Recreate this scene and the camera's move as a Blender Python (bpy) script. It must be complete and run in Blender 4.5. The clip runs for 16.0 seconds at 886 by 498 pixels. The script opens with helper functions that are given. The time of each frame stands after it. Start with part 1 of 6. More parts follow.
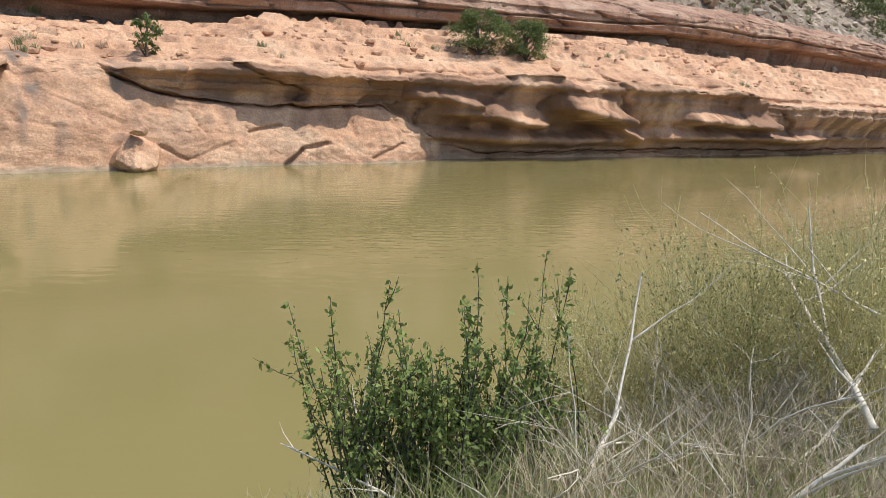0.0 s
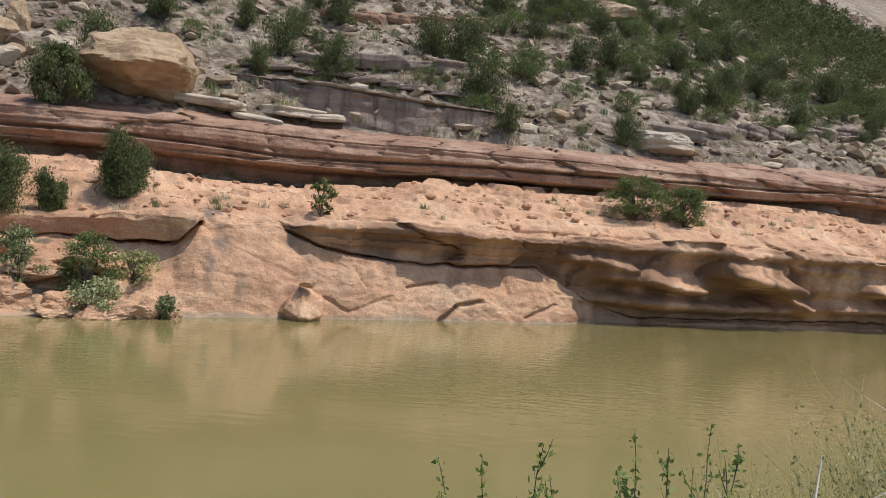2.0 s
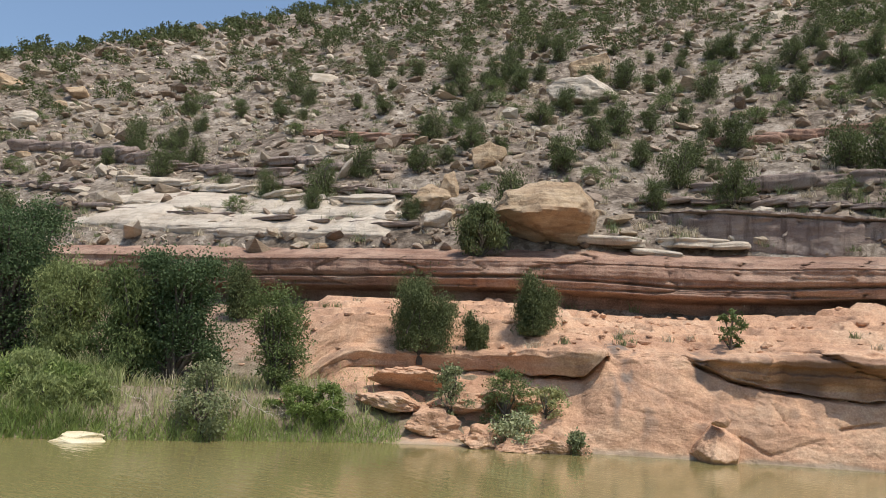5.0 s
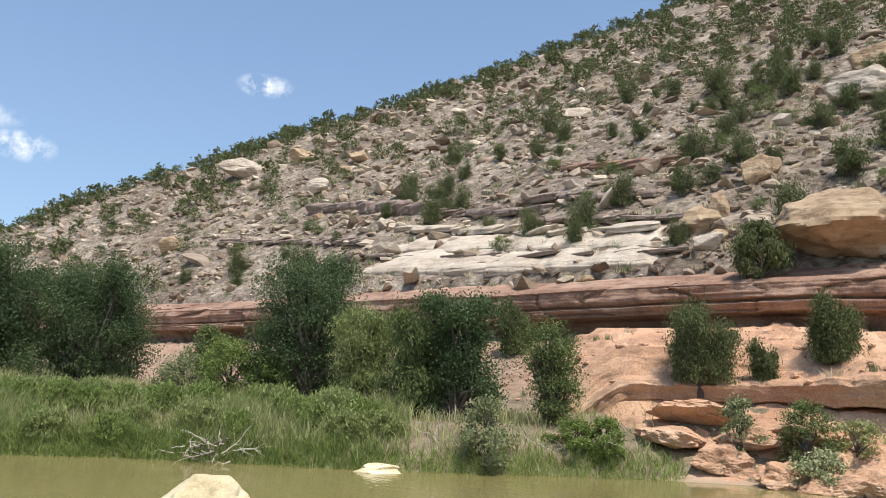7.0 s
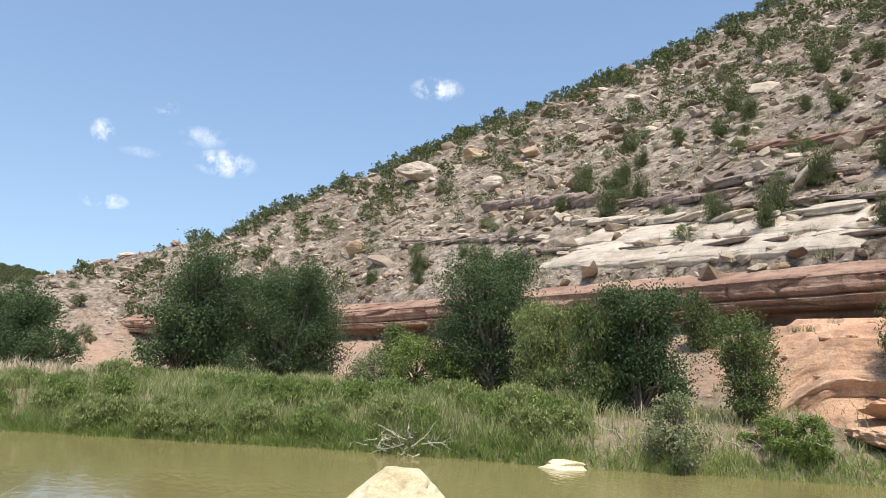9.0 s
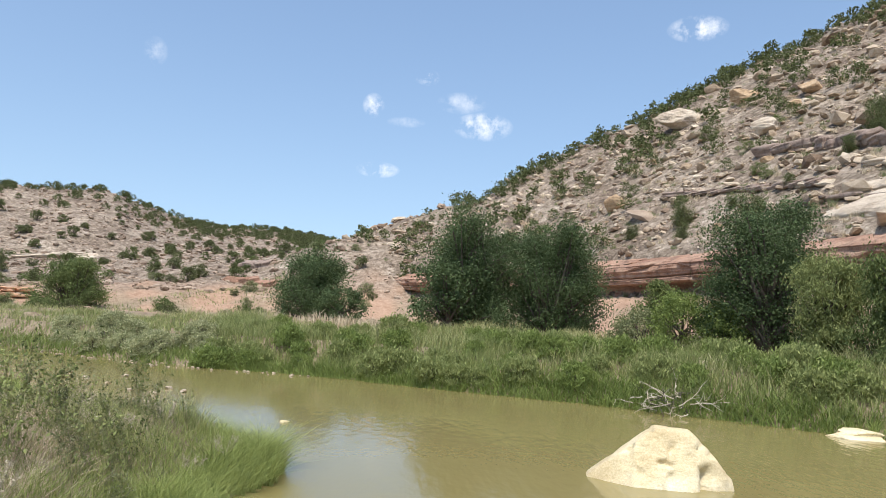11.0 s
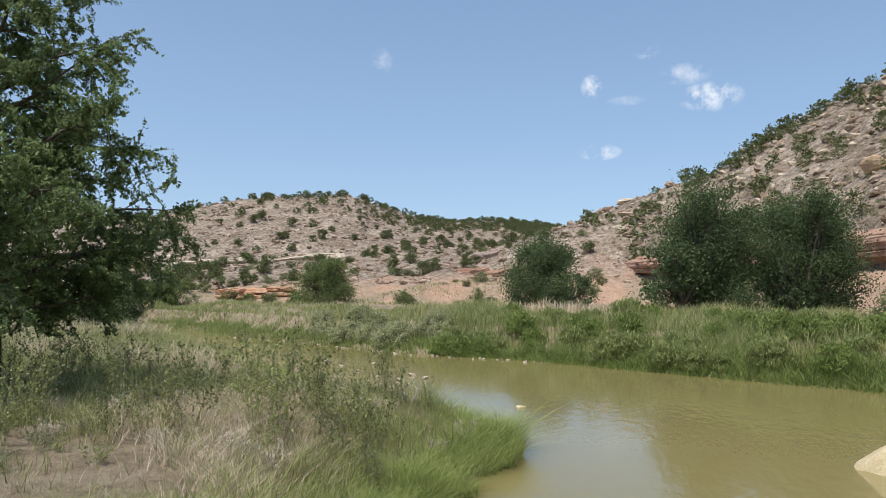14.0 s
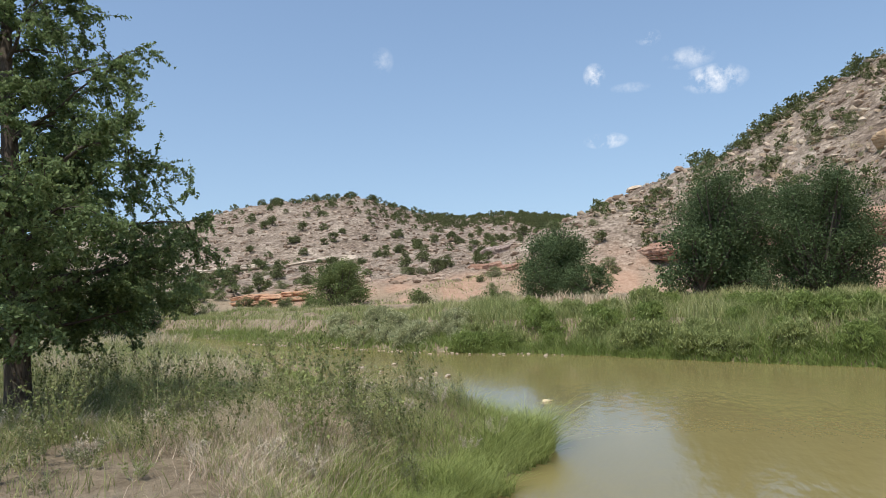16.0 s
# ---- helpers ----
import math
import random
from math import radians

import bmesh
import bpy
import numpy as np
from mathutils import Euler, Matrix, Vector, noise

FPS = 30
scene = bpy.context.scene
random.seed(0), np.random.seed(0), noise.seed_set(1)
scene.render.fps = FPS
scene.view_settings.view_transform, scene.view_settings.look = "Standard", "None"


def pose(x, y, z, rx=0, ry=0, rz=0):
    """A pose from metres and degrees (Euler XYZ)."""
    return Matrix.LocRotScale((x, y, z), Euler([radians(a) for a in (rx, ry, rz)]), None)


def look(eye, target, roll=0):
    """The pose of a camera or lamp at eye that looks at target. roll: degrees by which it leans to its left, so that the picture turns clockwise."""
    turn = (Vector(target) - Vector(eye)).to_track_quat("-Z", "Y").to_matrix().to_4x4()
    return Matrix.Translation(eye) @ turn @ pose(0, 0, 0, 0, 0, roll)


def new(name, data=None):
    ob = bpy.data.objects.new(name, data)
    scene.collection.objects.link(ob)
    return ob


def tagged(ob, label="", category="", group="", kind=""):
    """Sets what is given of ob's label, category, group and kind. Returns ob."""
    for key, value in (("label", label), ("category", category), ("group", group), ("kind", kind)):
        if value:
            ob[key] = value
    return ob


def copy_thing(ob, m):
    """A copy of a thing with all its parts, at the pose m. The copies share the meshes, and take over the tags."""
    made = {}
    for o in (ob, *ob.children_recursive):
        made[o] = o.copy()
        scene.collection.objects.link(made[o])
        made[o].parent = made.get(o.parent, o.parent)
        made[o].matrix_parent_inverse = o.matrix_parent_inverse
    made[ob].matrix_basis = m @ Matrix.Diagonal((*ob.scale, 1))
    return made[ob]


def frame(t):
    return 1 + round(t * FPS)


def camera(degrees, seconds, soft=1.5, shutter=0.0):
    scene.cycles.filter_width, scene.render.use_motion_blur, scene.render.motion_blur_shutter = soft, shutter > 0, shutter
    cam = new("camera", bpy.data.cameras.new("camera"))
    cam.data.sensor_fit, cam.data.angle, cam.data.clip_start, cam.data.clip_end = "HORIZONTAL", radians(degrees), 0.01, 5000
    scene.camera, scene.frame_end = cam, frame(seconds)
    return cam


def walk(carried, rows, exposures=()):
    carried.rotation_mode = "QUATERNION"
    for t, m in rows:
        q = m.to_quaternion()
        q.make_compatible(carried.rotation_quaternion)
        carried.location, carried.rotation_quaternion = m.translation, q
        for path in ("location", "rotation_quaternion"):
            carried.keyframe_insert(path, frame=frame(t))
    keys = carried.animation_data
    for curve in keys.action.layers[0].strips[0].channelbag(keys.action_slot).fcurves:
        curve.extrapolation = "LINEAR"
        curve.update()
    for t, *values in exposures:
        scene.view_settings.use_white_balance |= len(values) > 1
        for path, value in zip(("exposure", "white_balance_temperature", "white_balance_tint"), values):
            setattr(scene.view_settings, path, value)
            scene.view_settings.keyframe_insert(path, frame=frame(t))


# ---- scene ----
# One river bend under a sandstone hill, seen from the near bank; water level is z = 0.
cam = camera(61.55, 16.0, 0.6)
# seconds, x, y, z, heading, pitch, roll
PATH = [
    (0.0, 0.072, 0.044, 2.699, -9.30, -11.59, 2.19),
    (0.5, 0.068, 0.040, 2.710, -5.73, -6.19, 1.93),
    (1.0, 0.048, 0.024, 2.701, -3.49, -2.39, 3.23),
    (1.5, 0.041, 0.014, 2.696, -0.05, -0.64, 2.22),
    (2.0, 0.032, 0.006, 2.694, 2.80, 0.07, 3.75),
    (2.5, 0.020, 0.009, 2.697, 5.49, 1.10, 2.94),
    (3.0, -0.000, -0.000, 2.700, 8.94, 2.40, 2.75),
    (3.5, -0.036, 0.006, 2.707, 13.62, 4.05, 3.12),
    (4.0, -0.058, 0.004, 2.697, 22.40, 5.79, 2.75),
    (4.2, -0.059, 0.004, 2.696, 24.93, 6.40, 2.68),
    (6.3, -0.006, -0.002, 2.671, 46.62, 9.85, 4.01),
    (6.5, -0.005, -0.004, 2.672, 48.77, 9.68, 3.57),
    (7.0, -0.002, -0.004, 2.674, 54.07, 10.10, 2.26),
    (7.5, -0.000, -0.006, 2.668, 58.33, 10.01, 2.67),
    (8.0, -0.001, -0.007, 2.676, 62.33, 9.64, 2.99),
    (8.2, -0.001, -0.006, 2.678, 63.58, 9.64, 3.49),
    (10.3, 0.039, 0.052, 2.742, 74.39, 7.77, 0.65),
    (10.5, 0.042, 0.050, 2.733, 76.13, 7.72, 2.46),
    (11.0, 0.030, 0.016, 2.715, 87.47, 5.09, 2.59),
    (11.5, 0.020, -0.019, 2.708, 96.94, 4.50, 0.38),
    (12.0, 0.006, -0.017, 2.708, 102.90, 3.96, 0.62),
    (12.5, -0.006, 0.019, 2.704, 104.33, 3.88, 0.47),
    (13.0, -0.009, 0.022, 2.691, 104.64, 3.84, -0.27),
    (13.5, -0.014, 0.028, 2.693, 105.12, 3.91, -0.17),
    (14.0, -0.018, 0.041, 2.682, 104.79, 3.65, 0.41),
    (14.5, -0.021, 0.020, 2.673, 103.15, 1.59, -0.09),
    (15.0, -0.031, -0.020, 2.697, 102.60, 1.58, -1.98),
    (15.5, -0.038, -0.090, 2.701, 102.86, 3.23, -2.03),
    (16.0, -0.016, -0.156, 2.713, 105.60, 3.42, -2.41),
]
walk(cam, [(t, pose(x, y, z, 90 + p, 0, h) @ pose(0, 0, 0, 0, 0, r)) for t, x, y, z, h, p, r in PATH],
     exposures=((0.0, 0.32), (0.5, 0.20), (1.0, 0.08), (1.5, 0.03), (4.2, 0.0), (6.3, 0.34), (7.5, 0.38), (8.2, 0.44), (10.3, 0.38), (11.2, 0.40), (12.0, 0.28), (12.7, 0.18), (16.0, 0.16)))

# ---- sky and sun ----
SUN_AZ, SUN_EL = -105.0, 64.0          # degrees left of +y, degrees up
sun_way = Vector((-math.sin(radians(SUN_AZ)) * math.cos(radians(SUN_EL)),
                  math.cos(radians(SUN_AZ)) * math.cos(radians(SUN_EL)), math.sin(radians(SUN_EL))))
sun = new("sun", bpy.data.lights.new("sun", "SUN"))
sun.data.energy, sun.data.angle, sun.data.color = 3.6, radians(0.53), (1.0, 0.95, 0.87)
sun.matrix_world = look((0, 0, 0), -sun_way)
sky_world = bpy.data.worlds.new("sky")
scene.world = sky_world
sky_world.use_nodes = True
from mathutils.bvhtree import BVHTree


def sky_nodes(tree):
    n, l = tree.nodes, tree.links
    back = n["Background"]
    sky = n.new("ShaderNodeTexSky")
    sky.sky_type, sky.sun_disc = "NISHITA", False
    sky.sun_elevation, sky.sun_rotation = radians(SUN_EL), radians(-SUN_AZ)
    sky.air_density, sky.dust_density, sky.ozone_density, sky.altitude = 1.25, 1.6, 1.6, 300
    co = n.new("ShaderNodeTexCoord")
    wisp = n.new("ShaderNodeTexNoise")
    wisp.inputs["Scale"].default_value, wisp.inputs["Detail"].default_value, wisp.inputs["Roughness"].default_value = 34, 7, 0.65
    l.new(co.outputs["Generated"], wisp.inputs["Vector"])
    total = None
    # small fair-weather clouds: bearing, rise, width, height (degrees), density
    for bear, rise, w, h, dens in ((84.8, 14.5, 2.2, 1.05, 0.95), (93.4, 15.7, 0.8, 0.9, 0.9), (92.8, 10.9, 1.6, 0.6, 0.8), (89.3, 18.0, 0.9, 0.6, 0.7),
                                   (68.7, 21.3, 2.0, 0.9, 1.0), (86.5, 16.2, 1.8, 0.8, 0.45), (90.8, 14.6, 1.4, 0.4, 0.35), (109.7, 17.7, 0.8, 1.0, 0.3)):
        b, e = radians(bear), radians(rise)
        way = Vector((-math.sin(b) * math.cos(e), math.cos(b) * math.cos(e), math.sin(e)))
        right = Vector((math.cos(b), math.sin(b), 0))
        upw = right.cross(way)
        acc = None
        for axis, size in ((right, w), (upw, h)):
            dot = n.new("ShaderNodeVectorMath")
            dot.operation = "DOT_PRODUCT"
            l.new(co.outputs["Generated"], dot.inputs[0])
            dot.inputs[1].default_value = axis / math.sin(radians(size * 0.85))
            sq = n.new("ShaderNodeMath")
            sq.operation = "POWER"
            l.new(dot.outputs["Value"], sq.inputs[0])
            sq.inputs[1].default_value = 2
            if acc is None:
                acc = sq.outputs[0]
            else:
                add = n.new("ShaderNodeMath")
                l.new(acc, add.inputs[0])
                l.new(sq.outputs[0], add.inputs[1])
                acc = add.outputs[0]
        front = n.new("ShaderNodeVectorMath")
        front.operation = "DOT_PRODUCT"
        l.new(co.outputs["Generated"], front.inputs[0])
        front.inputs[1].default_value = way
        ahead = n.new("ShaderNodeMath")
        ahead.operation = "GREATER_THAN"
        l.new(front.outputs["Value"], ahead.inputs[0])
        ahead.inputs[1].default_value = 0.5
        fall = n.new("ShaderNodeMapRange")
        l.new(acc, fall.inputs[0])
        fall.inputs[1].default_value, fall.inputs[2].default_value, fall.inputs[3].default_value, fall.inputs[4].default_value = 0.0, 1.6, dens, 0.0
        both = n.new("ShaderNodeMath")
        both.operation = "MULTIPLY"
        l.new(fall.outputs[0], both.inputs[0])
        l.new(ahead.outputs[0], both.inputs[1])
        if total is None:
            total = both.outputs[0]
        else:
            mx = n.new("ShaderNodeMath")
            mx.operation = "MAXIMUM"
            l.new(total, mx.inputs[0])
            l.new(both.outputs[0], mx.inputs[1])
            total = mx.outputs[0]
    soft = n.new("ShaderNodeMapRange")
    l.new(wisp.outputs["Fac"], soft.inputs[0])
    soft.inputs[1].default_value, soft.inputs[2].default_value = 0.44, 0.66
    cover = n.new("ShaderNodeMath")
    cover.operation = "MULTIPLY"
    l.new(total, cover.inputs[0])
    l.new(soft.outputs[0], cover.inputs[1])
    blend = n.new("ShaderNodeMix")
    blend.data_type = "RGBA"
    l.new(cover.outputs[0], blend.inputs[0])
    # the haze of the lowest degrees is thin here: the sky keeps its blue down to the hills
    lift = n.new("ShaderNodeMapping")
    lift.inputs["Scale"].default_value, lift.inputs["Location"].default_value = (1, 1, 0.8), (0, 0, 0.12)
    l.new(co.outputs["Generated"], lift.inputs["Vector"])
    l.new(lift.outputs[0], sky.inputs["Vector"])
    l.new(sky.outputs[0], blend.inputs[6])
    blend.inputs[7].default_value = (6.5, 6.6, 6.8, 1)
    l.new(blend.outputs[2], back.inputs["Color"])
    back.inputs["Strength"].default_value = 0.15


sky_nodes(sky_world.node_tree)

# ---- numbers of the plan ----
FAR = np.array([(130, 92), (60, 56), (34, 43), (8.7, 32.4), (-1.3, 28), (-9.2, 23.4), (-14, 20), (-17.4, 15.3), (-19.5, 11.9),
                (-24.4, 6.6), (-27, 2), (-31, -4), (-33, -10), (-36.3, -15), (-43, -25), (-50, -34), (-58, -48), (-61, -64), (-56, -84), (-36, -120)])
NEAR = np.array([(130, 40), (40, 14), (15, 10), (8.5, 8.4), (5, 5.9), (1, 4.5), (-0.8, 3.4), (-2.2, 1.6), (-3.8, -0.7), (-6, -2.1), (-8.5, -2.45), (-10.5, -2.35), (-12.9, -2.05),
                 (-14.3, -2.8), (-15.7, -4.6), (-17.0, -6.7), (-20.2, -9.0), (-24.8, -12.7), (-33.0, -19.5), (-38.8, -27.5), (-44, -37), (-48.5, -50), (-51, -64), (-46, -82), (-26, -116)])
BAND = np.array([(130, 110), (70, 75), (42, 57), (28, 48), (18, 42.5), (7.6, 38), (0, 35.6), (-7.4, 34.2), (-14.7, 31), (-26, 27.6),
                 (-32, 25.8), (-50, 21), (-62, 18), (-85, 8), (-115, -7), (-150, -28), (-230, -64)])
NOSE = np.array([(-15, -157), (-3, -143), (5, -135), (12, -127), (25, -124), (36, -116), (51, -112), (63, -103), (79, -94), (96, -89), (104, -82), (160, -60)])
HILL_SLOPE = 0.72


def hash01(i, j, k, seed):
    n = (i * 374761393 + j * 668265263 + k * 2147483647 + seed * 974711) & 0xFFFFFFFF
    n = ((n ^ (n >> 13)) * 1274126177) & 0xFFFFFFFF
    return ((n ^ (n >> 16)) & 0xFFFF) / 65535.0


def vnoise(p, seed=0):
    """Smooth noise of -1..1 at points p (n x 3)."""
    p = np.asarray(p, float)
    b = np.floor(p).astype(np.int64)
    f = p - b
    f = f * f * (3 - 2 * f)
    total = 0
    for dx in (0, 1):
        for dy in (0, 1):
            for dz in (0, 1):
                w = (f[:, 0] if dx else 1 - f[:, 0]) * (f[:, 1] if dy else 1 - f[:, 1]) * (f[:, 2] if dz else 1 - f[:, 2])
                total = total + w * hash01(b[:, 0] + dx, b[:, 1] + dy, b[:, 2] + dz, seed)
    return total * 2 - 1


def fbm(p, octaves=4, seed=0, gain=0.5):
    total, amp = 0, 1.0
    p = np.asarray(p, float)
    for o in range(octaves):
        total = total + amp * vnoise(p * 2.03 ** o + 17.3 * o, seed + o)
        amp *= gain
    return total


def smooth01(x, a, b):
    x = np.clip((x - a) / (b - a), 0, 1)
    return x * x * (3 - 2 * x)


def dense(curve, step=0.5):
    """A curve through the points, rounded, as closely spaced points."""
    c = np.asarray(curve, float)
    pts = []
    for i in range(len(c) - 1):
        p0, p1, p2, p3 = c[max(i - 1, 0)], c[i], c[i + 1], c[min(i + 2, len(c) - 1)]
        n = max(2, int(np.linalg.norm(p2 - p1) / step))
        for t in np.linspace(0, 1, n, endpoint=False):
            pts.append(0.5 * (2 * p1 + (p2 - p0) * t + (2 * p0 - 5 * p1 + 4 * p2 - p3) * t ** 2 + (3 * p1 - p0 - 3 * p2 + p3) * t ** 3))
    pts.append(c[-1])
    return np.array(pts)


FAR_D, NEAR_D, BAND_D = dense(FAR, 2.2), dense(NEAR, 2.2), dense(BAND, 2.6)


def side(x, y, curve):
    """Signed distance from a curve that runs from right to left: positive on its far (hill) side."""
    p = np.stack([x, y], 1).astype(float)
    out = np.empty(len(p))
    a, b = curve[:-1], curve[1:]
    d = b - a
    l2, ad, a2 = (d ** 2).sum(1), (a * d).sum(1), (a ** 2).sum(1)
    for s in range(0, len(p), 4000):
        q = p[s:s + 4000]
        along = q @ d.T - ad
        t = np.clip(along / l2, 0, 1)
        r = (q ** 2).sum(1)[:, None] - 2 * (q @ a.T) + a2 - 2 * t * along + t * t * l2
        i = r.argmin(1)
        k = np.arange(len(i))
        v = q - a[i] - t[k, i][:, None] * d[i]
        cross = d[i, 0] * v[:, 1] - d[i, 1] * v[:, 0]
        out[s:s + 4000] = np.hypot(v[:, 0], v[:, 1]) * np.where(cross < 0, 1, -1)
    return out


def band_top(x):
    return 7.6 + 0.9 * smooth01(x, 6, 28)


def far_hill(x, y):
    """The low hills that close the valley."""
    az = np.degrees(np.arctan2(-x, y))
    az = np.where(az < -60, az + 360, az)
    d = np.hypot(x, y)
    at = lambda dist, deg: 2.7 + dist * np.tan(np.radians(deg))
    rise = np.interp(az, [80, 92, 97.5, 101, 104.4, 107, 109.7, 112.3, 115.7, 119.4, 123, 126, 135, 150, 175], [3.2, 4.6, 5.55, 5.85, 5.7, 6.15, 6.95, 7.65, 7.5, 7.2, 6.5, 5.7, 4.8, 4.0, 3.0])
    crest = np.interp(az, [80, 99, 104, 108, 111, 126, 150], [330, 330, 315, 270, 218, 220, 260])
    base = np.interp(az, [80, 100, 106, 109, 126, 150], [190, 180, 172, 150, 146, 150])
    base_z = at(base, np.interp(az, [80, 97, 103, 106, 109, 113, 120, 126, 150], [3.0, 3.9, 3.95, 4.2, 3.3, 3.0, 2.6, 1.85, 1.5]))
    cut_z = at(100, np.interp(az, [80, 100, 106.6, 111, 115.6, 120, 150], [0.9, 0.9, 1.1, 0.75, 0.5, 0.1, 0.1]))
    toe_z = np.maximum(at(122, np.interp(az, [88, 92, 95, 97.5, 100, 102.7, 105.5], [6.0, 6.0, 5.5, 4.6, 3.8, 2.6, 0.5])), cut_z + (base_z - cut_z) * 22 / (base - 100))
    u = np.clip((d - base) / (crest - base), 0, 1.0)
    z = base_z + (at(crest, rise) - base_z) * u ** 0.9
    for d0, d1, z0, z1 in ((122, base, toe_z, base_z), (100, 122, cut_z, toe_z), (87, 100, 1.5, cut_z)):
        z = np.where(d < d1, z0 + (z1 - z0) * np.clip((d - d0) / (d1 - d0), 0, 1), z)
    z = np.where(d > crest, at(crest, rise) - 0.05 * (d - crest), z)
    return np.where((az > 70) & (az < 190), z, 1.4)


def height(x, y):
    """The ground, cliffs apart."""
    return ground_at(x, y)[0]


def ground_at(x, y):
    """Height, and the signed distances from the far bank and from the red band."""
    f, n, k = side(x, y, FAR_D), side(x, y, NEAR_D), side(x, y, BAND_D)
    p = np.stack([x, y, 0 * x], 1)
    lump = fbm(p * 0.35, 3, 3)
    low = smooth01(-x, 12.5, 17)
    soft_edge = n + 0.5 * smooth01(-x, 5, 9)           # the grassy point slopes more gently
    near_z = (0.95 - 0.80 * low) * smooth01(-soft_edge, -0.6, 1.6) + 0.25 * low * smooth01(-n, 4, 12) + 0.10 * lump * smooth01(-n, 0.5, 3) - 0.9 * smooth01(n, -0.3, 2.5)
    foot = f - 2.6 * smooth01(x, -11.0, -8.5)          # the cliff stands in deep water
    flood = -0.9 + (1.75 - 0.5 * smooth01(-x, 27, 33)) * smooth01(foot, -1.2, 1.6) + 0.14 * lump * smooth01(f, 0.5, 3) + 0.7 * smooth01(f, 4, 16)
    z = np.where(n < f * 0 + 0.0, near_z, np.where(f > -1.3, flood, -0.9))
    # apron of bare rock below the red band
    apron = 5.2 - 0.42 * np.clip(-k, 0, 8.6) - 0.25
    z = np.where((k <= 0) & (f > 0), np.maximum(z, np.minimum(apron, z + 3.6 * smooth01(f, 1.5, 6))), z)
    # hillside
    hill = band_top(x) - 0.25 + HILL_SLOPE * (k - 0.6) + 0.55 * fbm(p * 0.16, 4, 9) * smooth01(k, 1, 10)
    edge = np.interp(y, NOSE[:, 0], NOSE[:, 1])
    gone = np.clip(edge - x, 0, None)
    hill = hill - 0.85 * gone ** 2 / (gone + 9)
    hill = np.minimum(hill, 95 + 6 * np.tanh((hill - 95) / 30))
    rise = smooth01(k, 1.1, 2.7)
    z = np.where(k > 0, np.minimum(4.95 * (1 - rise) + hill * rise, np.maximum(hill, 1.5)), z)
    z = np.where(f > 4, np.maximum(z, far_hill(x, y) + 0.5 * lump), z)
    return z, f, k


# ---- materials ----
def material(name, rough=0.9):
    m = bpy.data.materials.new(name)
    m.use_nodes = True
    b = m.node_tree.nodes["Principled BSDF"]
    b.inputs["Roughness"].default_value = rough
    b.inputs["Specular IOR Level"].default_value = 0.25
    return m, m.node_tree.nodes, m.node_tree.links, b


def ramp(nodes, links, fac, stops):
    r = nodes.new("ShaderNodeValToRGB")
    e = r.color_ramp.elements
    while len(e) > 1:
        e.remove(e[-1])
    e[0].position, e[0].color = stops[0][0], (*stops[0][1], 1)
    for pos, col in stops[1:]:
        k = e.new(pos)
        k.color = (*col, 1)
    links.new(fac, r.inputs[0])
    return r.outputs[0]


def noise_tex(nodes, links, scale, detail=5, rough=0.6, stretch=None, distort=0.0):
    co = nodes.new("ShaderNodeTexCoord")
    out = co.outputs["Object"]
    if stretch:
        mp = nodes.new("ShaderNodeMapping")
        mp.inputs["Scale"].default_value = stretch
        links.new(out, mp.inputs[0])
        out = mp.outputs[0]
    t = nodes.new("ShaderNodeTexNoise")
    t.inputs["Scale"].default_value, t.inputs["Detail"].default_value = scale, detail
    t.inputs["Roughness"].default_value, t.inputs["Distortion"].default_value = rough, distort
    links.new(out, t.inputs["Vector"])
    return t.outputs["Fac"]


def mix(nodes, links, fac, a, b, mode="MIX"):
    m = nodes.new("ShaderNodeMix")
    m.data_type, m.blend_type = "RGBA", mode
    for sock, v in ((m.inputs[0], fac), (m.inputs[6], a), (m.inputs[7], b)):
        if isinstance(v, (int, float)):
            sock.default_value = v
        elif isinstance(v, tuple):
            sock.default_value = (*v, 1)
        else:
            links.new(v, sock)
    return m.outputs[2]


def bump(nodes, links, bsdf, height_out, strength, dist):
    b = nodes.new("ShaderNodeBump")
    b.inputs["Strength"].default_value, b.inputs["Distance"].default_value = strength, dist
    links.new(height_out, b.inputs["Height"])
    links.new(b.outputs[0], bsdf.inputs["Normal"])


